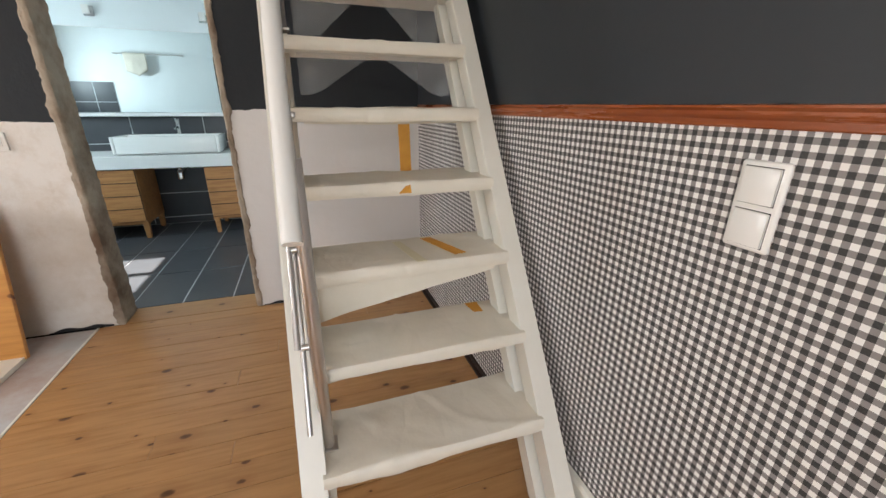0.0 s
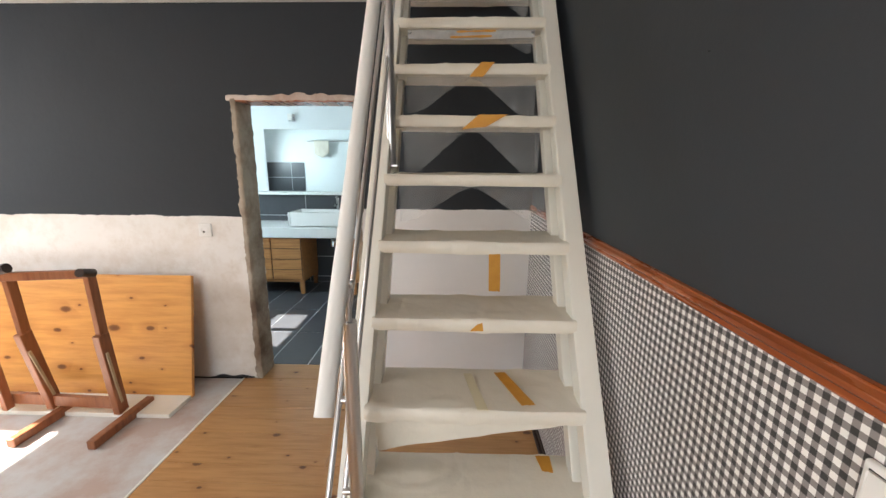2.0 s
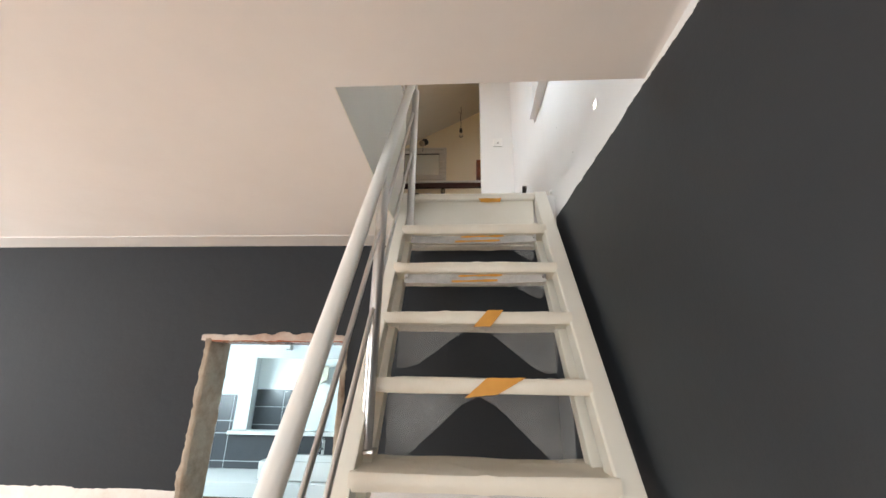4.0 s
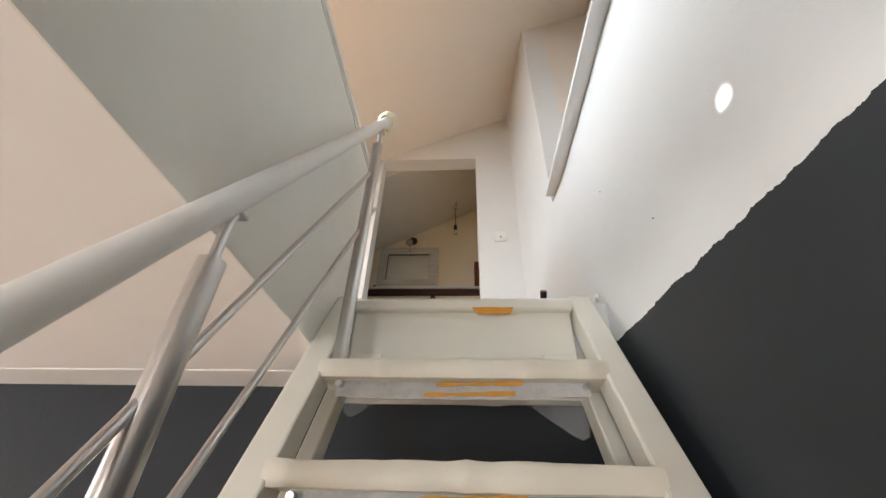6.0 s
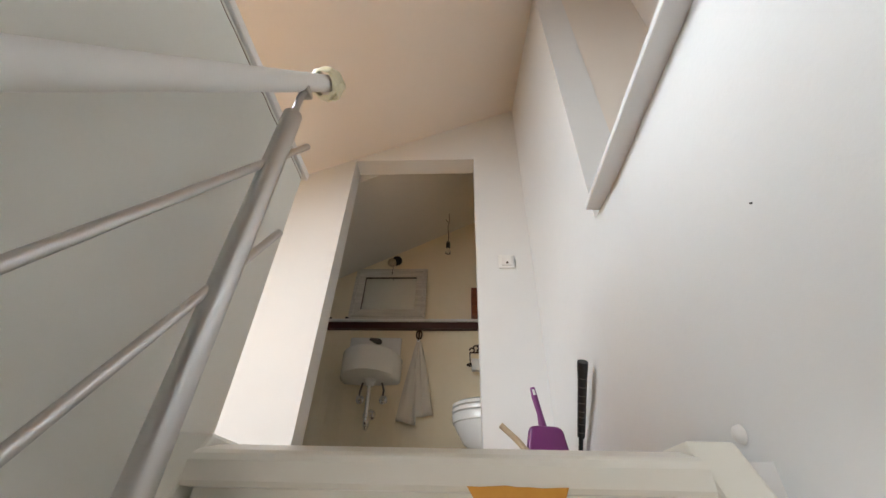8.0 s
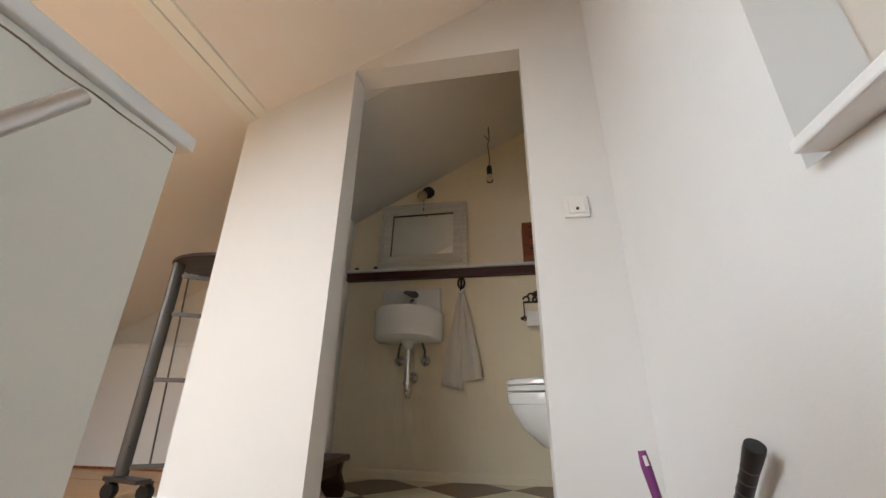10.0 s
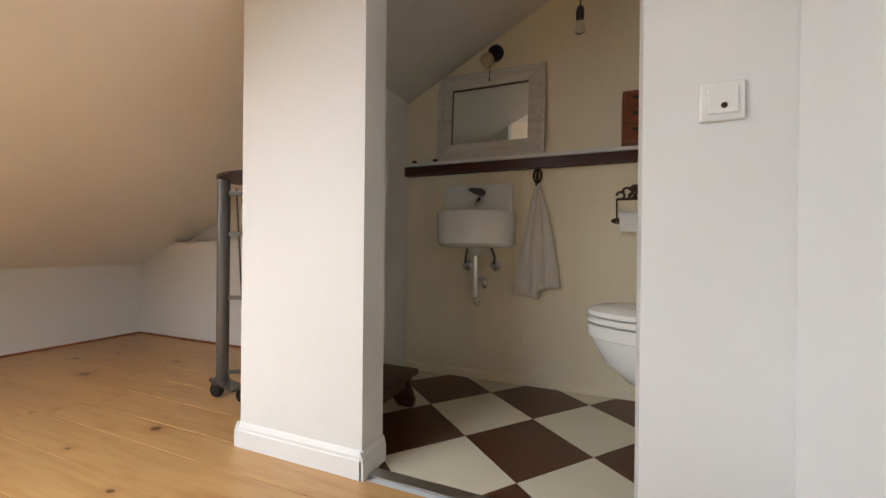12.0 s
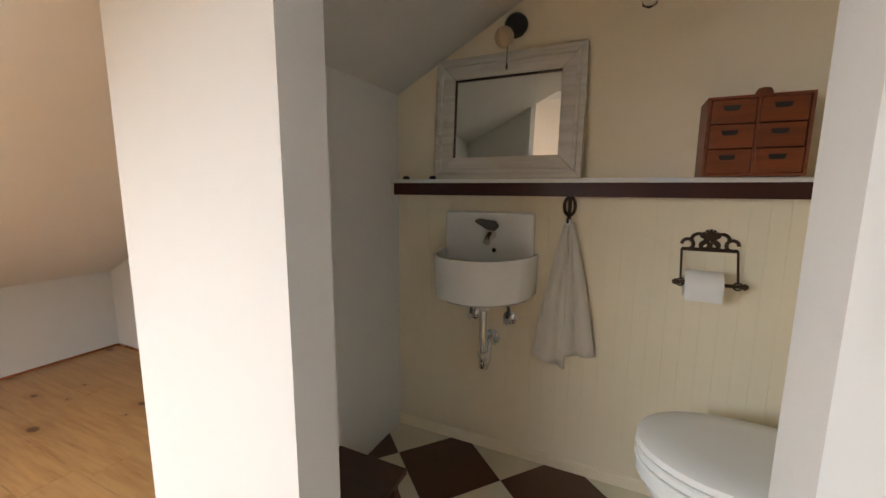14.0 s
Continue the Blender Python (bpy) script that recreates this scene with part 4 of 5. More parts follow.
def skirting(name, x0, y0, x1, y1, h=0.085, t=0.014, z=ZF, paint=SKIRT, label="moulded white skirting board"):
    """A moulded white skirting board; the room lies to the right of the way from first to second point."""
    a, b = Vector((x0, y0, 0)), Vector((x1, y1, 0))
    u = (b - a).normalized()
    out = Vector((u.y, -u.x, 0))
    bm = bmesh.new()
    prof = [(0, 0), (t, 0), (t, h * 0.68), (t * 0.75, h * 0.72), (t * 0.75, h * 0.82), (t * 0.35, h * 0.95), (0, h)]
    ends = [[bm.verts.new(p + out * o + Vector((0, 0, z + q))) for o, q in prof] for p in (a, b)]
    k = len(prof)
    for i in range(k):
        bm.faces.new((ends[0][i], ends[0][(i + 1) % k], ends[1][(i + 1) % k], ends[1][i]))
    bm.faces.new(ends[0][::-1])
    bm.faces.new(ends[1])
    return tagged(obj(name, bm, paint), label, "baseboard", "", "structure")


skirting("baseboard_column_front", -1.179, YW, -0.645, YW)
skirting("baseboard_column_reveal", -0.652, YW - 0.014, -0.652, 2.96)
skirting("baseboard_column_side", -1.165, 3.8, -1.165, YW - 0.012)
skirting("baseboard_wc_right", 0.109, YW, 0.39, YW)
skirting("baseboard_wc_back", -1.045, YB, 0.52, YB, 0.05, 0.012, ZF, CREAM, "low cream painted skirting board")
tagged(obj("floor_edge_strip", boxes((-3.43, -3.418, -3.4, 3.80, ZF, ZF + 0.012), (-3.418, -1.17, 3.796, 3.808, ZF, ZF + 0.012)), MOULD), "thin brown floor edging strip along the attic walls", "trim", "", "structure")
tagged(obj("trim_wc_threshold", box(-0.64, 0.109, 2.855, 2.90, ZF, ZF + 0.007, bevel=0.002), STEEL), "metal threshold strip in the toilet doorway", "threshold", "", "structure")

# ---- attic switch and the things at the top of the stairs
s2_ = thing("pull_switch", "white plastic wall switch with a dark button", "light switch")
part("frame", box(0.219, 0.303, YW - 0.011, YW, 3.825, 3.909, bevel=0.004), PLASTIC, s2_)
part("rocker", box(0.232, 0.290, YW - 0.017, YW - 0.010, 3.838, 3.896, bevel=0.003), PLASTIC, s2_)
part("button", lathe([(0.0, 0.003), (0.006, 0.002), (0.0065, 0.0)], 14, pose(0.263, YW - 0.0165, 3.855, 90)), BRASS, s2_)
grip = thing("racket", "racket with a black wrapped grip standing against the wall", "racket")
part("grip", tube([(0.394, 2.488, 2.974), (0.393, 2.438, 3.025), (0.391, 2.358, 3.107), (0.390, 2.327, 3.139), (0.390, 2.318, 3.148)], [0.0115, 0.0125, 0.0135, 0.016, 0.0155], 16), BLACK, grip, smooth=40)
part("shaft", tube([(0.398, 2.62, 2.838), (0.394, 2.488, 2.976)], 0.007, 10), BLACK, grip, smooth=60)
bm = bmesh.new()
for t in (0.08, 0.2, 0.3, 0.38, 0.5, 0.6, 0.72, 0.84):
    c = Vector((0.394, 2.488, 2.974)).lerp(Vector((0.390, 2.327, 3.139)), t)
    u = Vector((-0.003, -0.161, 0.165)).normalized()
    add_tube(bm, [c - u * 0.0012, c + u * 0.0012], 0.0121 + 0.0026 * t, 16)
part("grip_bands", bm, DULL, grip, "grey wrapping bands", smooth=60)
pan = thing("dustpan", "purple plastic dustpan leaning at the wall", "dustpan")
part("handle", tube([(0.262, 2.494, 3.122), (0.265, 2.492, 3.096), (0.276, 2.490, 3.040), (0.281, 2.490, 3.000)], [0.008, 0.0105, 0.009, 0.013], 14), PURPLE, pan, smooth=60)
part("scoop", prism([(0.235, 2.995), (0.250, 3.003), (0.325, 3.000), (0.340, 2.990), (0.366, 2.838), (0.205, 2.838)], 0.030, "y", 2.472, bevel=0.010), PURPLE, pan, smooth=50)
part("hanging_hole", tube([(0.2625, 2.4845, 3.114), (0.2655, 2.4815, 3.096)], 0.0038, 8), PLASTIC, pan)
broom = thing("hand_brush", "pale wooden brush handle leaning beside the dustpan", "brush")
part("handle", tube([(0.151, 2.50, 3.006), (0.201, 2.492, 2.958), (0.232, 2.44, 2.905)], [0.009, 0.0095, 0.009], 14), BEIGE, broom, smooth=60)
part("bristle_block", box(0.215, 0.345, 2.435, 2.468, 2.836, 2.905, bevel=0.006), BEIGE, broom)

cap = thing("wall_bumper", "small white domed plastic cap on the wall beside the stair head", "bumper")
part("dome", lathe([(0.0, 0.012), (0.007, 0.011), (0.012, 0.007), (0.0145, 0.0)], 18, pose(XR - 0.001, 1.834, 2.854, 0, -90)), PLASTIC, cap, smooth=60)
for y, z in ((1.375, 2.824), (1.604, 3.126), (0.272, 1.856)):
    nail = tagged(obj("nail", tube([(XR + 0.004, y, z), (XR - 0.003, y, z - 0.001)], 0.0015, 8), BLACK, 40), "tiny dark nail stuck in the painted wall", "nail", "nails in the wall")

# ---- toilet room
tagged(obj("shelf", box(-1.045, 0.52, 3.805, YB, 4.006, 4.022, bevel=0.003), CERAMIC), "narrow cream shelf along the toilet wall", "shelf")
tagged(obj("shelf_apron", box(-1.043, 0.518, 3.83, YB - 0.002, 3.956, 4.006), MAROON), "maroon board under the toilet shelf", "trim", "", "structure")

frame_ = thing("framed_mirror", "limewashed wooden mirror leaning on the shelf", "mirror")
lean = pose(-0.545, 3.826, 4.0225, -3.8, 0, 0)


def leaned(bm):
    bmesh.ops.transform(bm, matrix=lean, verts=bm.verts[:])
    return bm


W_, H_, B_ = 0.293, 0.475, 0.085
for poly in ([(-W_, 0), (W_, 0), (W_ - B_, B_), (-W_ + B_, B_)], [(-W_, H_), (-W_ + B_, H_ - B_), (W_ - B_, H_ - B_), (W_, H_)],
             [(-W_, 0), (-W_ + B_, B_), (-W_ + B_, H_ - B_), (-W_, H_)], [(W_, 0), (W_, H_), (W_ - B_, H_ - B_), (W_ - B_, B_)]):
    part("frame_board", leaned(prism(poly, 0.024, "y", -0.012, bevel=0.004)), LIME, frame_)
for poly in ([(-W_ + 0.02, 0.02), (W_ - 0.02, 0.02), (W_ - 0.035, 0.035), (-W_ + 0.035, 0.035)], [(-W_ + 0.02, H_ - 0.02), (-W_ + 0.035, H_ - 0.035), (W_ - 0.035, H_ - 0.035), (W_ - 0.02, H_ - 0.02)],
             [(-W_ + 0.02, 0.02), (-W_ + 0.035, 0.035), (-W_ + 0.035, H_ - 0.035), (-W_ + 0.02, H_ - 0.02)], [(W_ - 0.02, 0.02), (W_ - 0.02, H_ - 0.02), (W_ - 0.035, H_ - 0.035), (W_ - 0.035, 0.035)]):
    part("bead", leaned(prism(poly, 0.01, "y", -0.021, bevel=0.003)), LIME, frame_)
part("glass", leaned(box(-W_ + B_ - 0.004, W_ - B_ + 0.004, -0.002, 0.004, B_ - 0.004, H_ - B_ + 0.004)), MIRROR, frame_)
part("shadow_edge", leaned(boxes((-W_ + B_, W_ - B_, -0.0095, -0.002, H_ - B_ - 0.006, H_ - B_ - 0.001), (-W_ + B_, -W_ + B_ + 0.004, -0.0095, -0.002, B_, H_ - B_ - 0.006))), DARKWOOD, frame_)

vent = thing("wall_lamp", "dark round wall lamp holder with a pale globe and pull cord", "lamp")
part("rose", lathe([(0.0, 0.03), (0.03, 0.03), (0.042, 0.018), (0.045, 0.0)], 24, pose(-0.520, YB, 4.592, 90)), BLACK, vent, smooth=40)
part("globe", lathe([(0.0, -0.036)] + [(0.036 * math.sin(a), -0.036 * math.cos(a)) for a in (math.pi * k / 12 for k in range(1, 12))] + [(0.0, 0.036)], 24, pose(-0.549, YB - 0.06, 4.538)), BEIGE, vent, smooth=60)
part("pull_cord", tube([(-0.535, YB - 0.062, 4.522), (-0.535, YB - 0.064, 4.44)], 0.0015, 6), BRASS, vent)
part("cord_end", tube([(-0.535, YB - 0.064, 4.44), (-0.535, YB - 0.064, 4.422)], 0.004, 8), BLACK, vent)

bulb = thing("bare_bulb", "bare lamp socket hanging on a twisted wire", "lamp")
part("wire", tube([(-0.077, 3.618, 4.99), (-0.07, 3.62, 4.80), (-0.082, 3.615, 4.76), (-0.074, 3.618, 4.66), (-0.077, 3.618, 4.60)], 0.003, 8), BRASS, bulb, smooth=60)
part("loose_wire", tube([(-0.072, 3.62, 4.79), (-0.10, 3.62, 4.835)], 0.003, 8), BRASS, bulb)
part("socket", lathe([(0.006, 0.062), (0.014, 0.055), (0.017, 0.04), (0.017, 0.008), (0.015, 0.0), (0.0, 0.0)], 16, pose(-0.077, 3.618, 4.54)), BLACK, bulb, smooth=40)
GLASS = mat("clear_glass", (0.9, 0.9, 0.88), 0.02)
GLASS.node_tree.nodes["Principled BSDF"].inputs["Transmission Weight"].default_value = 1.0
part("glass_bulb", lathe([(0.011, 0.0), (0.015, -0.015), (0.021, -0.035), (0.019, -0.055), (0.0, -0.065)], 16, pose(-0.077, 3.618, 4.54)), GLASS, bulb, smooth=60)

wb = thing("hand_basin", "small white round-fronted ceramic hand basin", "washbasin")
BX = -0.606
part("back_panel", box(BX - 0.188, BX + 0.19, YB - 0.03, YB, 3.68, 3.89, bevel=0.012, seg=3), CERAMIC, wb, smooth=40)


def d_ring(bm, hw, y0, bulge, z, seg=24):
    ring = [bm.verts.new((BX + hw * math.cos(math.pi + math.pi * k / seg), y0 + bulge * math.sin(math.pi + math.pi * k / seg), z)) for k in range(seg + 1)]
    return [bm.verts.new((BX - hw, YB - 0.002, z))] + ring + [bm.verts.new((BX + hw, YB - 0.002, z))]


bm = bmesh.new()
rings = [d_ring(bm, a, YB - b, c, z) for a, b, c, z in ((0.08, 0.03, 0.11, 3.546), (0.185, 0.03, 0.225, 3.552), (0.203, 0.03, 0.255, 3.568), (0.207, 0.03, 0.264, 3.720), (0.203, 0.03, 0.260, 3.728), (0.193, 0.03, 0.247, 3.726), (0.184, 0.03, 0.234, 3.69), (0.10, 0.03, 0.14, 3.62))]
for lo, hi in zip(rings, rings[1:]):
    for k in range(len(lo) - 1):
        bm.faces.new((lo[k], lo[k + 1], hi[k + 1], hi[k]))
bm.faces.new(rings[0][::-1])
bm.faces.new(rings[-1])
part("bowl", bm, CERAMIC, wb, smooth=50)
part("overflow", lathe([(0.0, 0.003), (0.008, 0.003), (0.009, 0.0)], 14, pose(BX + 0.03, YB - 0.03, 3.735, 90)), BLACK, wb)
tp_ = thing("basin_tap", "small grey wall tap above the hand basin", "tap")
part("body", tube([(BX + 0.02, YB - 0.03, 3.80), (BX + 0.02, YB - 0.07, 3.795), (BX + 0.02, YB - 0.10, 3.775)], [0.020, 0.018, 0.014], 16), CHROME, tp_, smooth=60)
part("lever", prism([(-0.055, 0.015), (-0.04, 0.028), (0.03, 0.02), (0.045, 0.0), (0.03, -0.02), (0.0, -0.015)], 0.03, "y", 0, bevel=0.006), DULL, tp_, smooth=50)
tp_.children[-1].matrix_basis = pose(BX + 0.015, YB - 0.085, 3.838)
dr = thing("drain_pipe", "chrome bottle trap under the hand basin", "pipe")
DX = -0.585
part("tail_pipe", tube([(DX, YB - 0.12, 3.548), (DX, YB - 0.12, 3.30), (DX, YB - 0.115, 3.268), (DX + 0.001, YB - 0.09, 3.252), (DX + 0.002, YB - 0.066, 3.268), (DX + 0.002, YB - 0.06, 3.30), (DX + 0.002, YB - 0.04, 3.345), (DX + 0.002, YB, 3.353)], 0.015, 14), CHROME, dr, smooth=60)
part("flange", lathe([(0.015, 0.018), (0.02, 0.016), (0.036, 0.004), (0.037, 0.0)], 20, pose(DX + 0.002, YB, 3.353, 90)), CHROME, dr, smooth=40)
part("collar", lathe([(0.0155, -0.012), (0.021, -0.01), (0.021, 0.01), (0.0155, 0.012)], 16, pose(DX, YB - 0.12, 3.32)), CHROME, dr, smooth=40)
part("waste_cup", lathe([(0.0155, 0.0), (0.024, 0.004), (0.030, 0.022), (0.044, 0.044)], 20, pose(DX, YB - 0.12, 3.503)), CERAMIC, dr, "white waste cup", smooth=40)
for x in (-0.667, -0.507):
    v = thing("angle_valve", "chrome angle valve with a flexible hose", "valve", "basin valves")
    part("flange", lathe([(0.0, 0.014), (0.018, 0.012), (0.03, 0.002), (0.03, 0.0)], 18, pose(x, YB, 3.45, 90)), CHROME, v, smooth=40)
    part("knob", tube([(x, YB - 0.01, 3.45), (x, YB - 0.06, 3.45)], 0.013, 12), CHROME, v, smooth=60)
    part("hose", tube([(x, YB - 0.04, 3.46), (x + 0.005, YB - 0.045, 3.50), (x + (0.02 if x < -0.58 else -0.01), YB - 0.06, 3.550)], 0.0068, 10), DULL, v, smooth=60)

hk = thing("coat_hook", "ornate dark bronze wall hook", "hook")
bm = bmesh.new()
for k in range(14):
    a = 2 * math.pi * k / 14
    add_tube(bm, [(-0.290 + 0.020 * math.cos(a), YB - 0.006, 3.92 + 0.035 * math.sin(a)), (-0.290 + 0.020 * math.cos(a + 0.5), YB - 0.010, 3.92 + 0.035 * math.sin(a + 0.5))], 0.006, 8)
add_tube(bm, [(-0.290, YB - 0.006, 3.955), (-0.290, YB - 0.01, 3.87)], 0.007, 8)
part("rosette", bm, BRASS, hk, smooth=60)
part("prong", tube([(-0.290, YB - 0.008, 3.885), (-0.290, YB - 0.03, 3.86), (-0.290, YB - 0.045, 3.862), (-0.290, YB - 0.05, 3.875)], 0.005, 8), BRASS, hk, smooth=60)
part("knob", lathe([(0.0, 0), (0.013, 0.003), (0.013, 0.016), (0.0, 0.02)], 14, pose(-0.290, YB - 0.028, 3.862, 90)), CERAMIC, hk, smooth=50)

bm = bmesh.new()
for seed, tx, outline, y in ((1.0, -0.290, [(-0.41, 3.315), (-0.365, 3.31), (-0.275, 3.285)], YB - 0.03), (4.0, -0.284, [(-0.285, 3.335), (-0.22, 3.345), (-0.170, 3.350)], YB - 0.022)):
    x0, x1 = outline[0][0], outline[-1][0]
    cols = []
    for i in range(15):
        f = i / 14
        xl = x0 + (x1 - x0) * f
        zl = outline[0][1] + (outline[-1][1] - outline[0][1]) * f
        col = []
        for j in range(19):
            g = j / 18
            sp = g ** 0.75
            x = tx + (xl - tx) * sp + (0.012 * (f - 0.5) if j == 0 else 0)
            d = 0.012 * math.sin(f * 9 + seed) * (0.3 + 0.7 * g) + 0.006 * noise.noise(Vector((f * 4, g * 5, seed)))
            col.append(bm.verts.new((x, y + d, 3.862 + (zl - 3.862) * g)))
        cols.append(col)
    for a, b in zip(cols, cols[1:]):
        for j in range(18):
            bm.faces.new((a[j], b[j], b[j + 1], a[j + 1]))
towel = tagged(obj("hand_towel", bm, TOWEL, 180), "cream cotton towel hanging in folds from the hook", "towel")
md = towel.modifiers.new("thick", "SOLIDIFY")
md.thickness = 0.008

tr_ = thing("paper_holder", "ornate dark bronze toilet roll holder", "toilet roll holder")
bm = bmesh.new()


def curl(cx, cz, r, a0, a1, rr=0.0055, n_=14):
    add_tube(bm, [(cx + r * math.cos(a0 + (a1 - a0) * k / n_), YB - 0.008, cz + r * math.sin(a0 + (a1 - a0) * k / n_)) for k in range(n_ + 1)], rr, 8)


for s in (-1, 1):
    curl(0.163 + s * 0.063, 3.802, 0.017, math.pi / 2 - s * math.pi / 2, math.pi / 2 + s * math.pi * 0.95)
    curl(0.163 + s * 0.033, 3.818, 0.020, math.pi / 2 - s * math.pi / 2, math.pi / 2 + s * math.pi * 0.9)
    curl(0.163 + s * 0.014, 3.80, 0.012, 0, 2 * math.pi)
for k in range(7):
    a = math.pi * (0.12 + 0.76 * k / 6)
    add_tube(bm, [(0.163, YB - 0.008, 3.818), (0.163 + 0.03 * math.cos(a), YB - 0.009, 3.818 + 0.036 * math.sin(a))], [0.008, 0.004], 8)
add_tube(bm, [(0.084, YB - 0.008, 3.785), (0.242, YB - 0.008, 3.785)], 0.006, 8)
part("crest", bm, BRASS, tr_, smooth=60)
for x in (0.084, 0.242):
    part("arm", tube([(x, YB - 0.01, 3.785), (x, YB - 0.03, 3.74), (x, YB - 0.055, 3.685)], 0.0035, 8), BRASS, tr_, smooth=60)
    part("ring", tube([(x + 0.012 * math.cos(a), YB - 0.055, 3.678 + 0.012 * math.sin(a)) for a in (2 * math.pi * k / 12 for k in range(13))], 0.003, 6), BRASS, tr_)
part("rod", tube([(0.070, YB - 0.055, 3.678), (0.256, YB - 0.055, 3.678)], [0.006, 0.006], 10), BRASS, tr_, smooth=60)
for x in (0.070, 0.260):
    part("finial", lathe([(0.0, -0.011), (0.009, -0.006), (0.011, 0.0), (0.009, 0.006), (0.0, 0.011)], 12, pose(x, YB - 0.055, 3.678)), BRASS, tr_, smooth=60)
roll = thing("toilet_roll", "white toilet paper roll on the holder", "toilet paper")
part("paper", lathe([(0.02, -0.052), (0.044, -0.052), (0.045, -0.05), (0.045, 0.05), (0.044, 0.052), (0.02, 0.052), (0.02, -0.052)], 36, pose(0.146, YB - 0.055, 3.676, 0, 90)), TISSUE, roll, smooth=40)
part("loose_sheet", sheet(bmesh.new(), 3.672, [(0.095, 3.628), (0.197, 3.627)], YB - 0.1005, 6, 4, 0.003, 2), TISSUE, roll)

# drawer box on the shelf
bx = thing("drawer_box", "small red-brown wooden box with six drawers", "drawer box")
X0, X1, YF_, YB_ = 0.100, 0.345, 3.735, 3.866
for nm, r in (("side_panel", (X0, X0 + 0.008, YF_, YB_, 4.0225, 4.2485)), ("side_panel", (X1 - 0.008, X1, YF_, YB_, 4.0225, 4.2485)), ("top_panel", (X0 + 0.008, X1 - 0.008, YF_, YB_, 4.2405, 4.2485)),
              ("bottom_panel", (X0 + 0.008, X1 - 0.008, YF_, YB_, 4.0225, 4.0305)), ("back_panel", (X0 + 0.008, X1 - 0.008, YB_ - 0.006, YB_, 4.0305, 4.2405)), ("divider", (X0 + 0.1185, X0 + 0.1265, YF_, YB_ - 0.006, 4.0305, 4.2405))):
    part(nm, box(*r, bevel=0.0008), BOXWOOD, bx)
for i in range(2):
    for j in range(3):
        a = X0 + 0.010 + i * 0.116
        z = 4.0325 + j * 0.0697
        d = part("drawer", box(a, a + 0.106, YF_ - 0.003 - 0.004 * ((i + j) % 2), YF_ + 0.01, z, z + 0.066, bevel=0.0015), BOXWOOD, bx)
        part("finger_hole", prism([(a + 0.028, z + 0.05), (a + 0.069, z + 0.05), (a + 0.067, z + 0.039), (a + 0.062, z + 0.036), (a + 0.035, z + 0.036), (a + 0.03, z + 0.039)], 0.004, "y", YF_ - 0.0045 - 0.004 * ((i + j) % 2)), BLACK, d)
knob_ = tagged(obj("wooden_knob", lathe([(0.0, 0.03), (0.016, 0.026), (0.022, 0.014), (0.02, 0.0)], 16, pose(0.245, 3.80, 4.2495)), BOXWOOD, 50), "small brown wooden knob on the drawer box", "knob")

# wall-hung toilet on the right-hand wall
wc = thing("toilet", "white wall-hung ceramic toilet with the lid closed", "toilet")
CYT = 3.47


def egg(bm, xf, xb, hw, z, seg=36):
    """A ring with a rounded front at xf and a square back at xb."""
    out = []
    for k in range(seg):
        a = 2 * math.pi * k / seg
        c, s = math.cos(a), math.sin(a)
        mid = xf + hw * 1.25
        if c < 0:
            out.append(bm.verts.new((mid + (mid - xf) * c, CYT + hw * s, z)))
        else:
            out.append(bm.verts.new((mid + (xb - mid) * min(1.0, abs(c) ** 0.45), CYT + hw * (math.copysign(abs(s) ** 0.6, s)), z)))
    return out


def stack(rows):
    bm = bmesh.new()
    rings = [egg(bm, *r) for r in rows]
    for lo, hi in zip(rings, rings[1:]):
        k = len(lo)
        for i in range(k):
            bm.faces.new((lo[i], lo[(i + 1) % k], hi[(i + 1) % k], hi[i]))
    bm.faces.new(rings[0][::-1])
    bm.faces.new(rings[-1])
    return bm


part("bowl", stack([(0.202, 0.52, 0.08, 3.018), (0.112, 0.52, 0.12, 3.048), (0.032, 0.52, 0.155, 3.118), (-0.008, 0.52, 0.172, 3.188), (-0.018, 0.52, 0.177, 3.213), (-0.026, 0.52, 0.181, 3.216), (-0.030, 0.52, 0.183, 3.256), (-0.026, 0.52, 0.18, 3.261)]), CERAMIC, wc, smooth=35)
part("seat", stack([(-0.023, 0.41, 0.178, 3.266), (-0.030, 0.41, 0.184, 3.270), (-0.030, 0.41, 0.184, 3.286), (-0.024, 0.41, 0.18, 3.290)]), CERAMIC, wc, smooth=35)
part("lid", stack([(-0.022, 0.41, 0.178, 3.294), (-0.030, 0.41, 0.184, 3.298), (-0.028, 0.41, 0.182, 3.314), (-0.008, 0.40, 0.165, 3.324), (0.08, 0.38, 0.11, 3.330)]), CERAMIC, wc, smooth=35)
for dy in (-0.08, 0.08):
    part("hinge", tube([(0.40, CYT + dy, 3.263), (0.40, CYT + dy, 3.306)], 0.012, 12), CHROME, wc, smooth=50)

stool = thing("step_stool", "low dark red-brown wooden step stool on the tiled floor", "stool")
part("top", box(-1.035, -0.738, 3.05, 3.41, 2.975, 3.0, bevel=0.004), STOOLWOOD, stool)
for y in (3.075, 3.36):
    part("side", prism([(-1.010, 2.975), (-0.750, 2.975), (-0.765, 2.930), (-0.735, 2.870), (-0.745, ZF + 0.006), (-0.815, ZF + 0.006), (-0.845, 2.880), (-0.955, 2.880), (-0.985, ZF + 0.006), (-1.020, ZF + 0.006)], 0.025, "y", y, bevel=0.003), STOOLWOOD, stool)
part("rail", box(-0.79, -0.775, 3.10, 3.36, 2.92, 2.975), STOOLWOOD, stool)
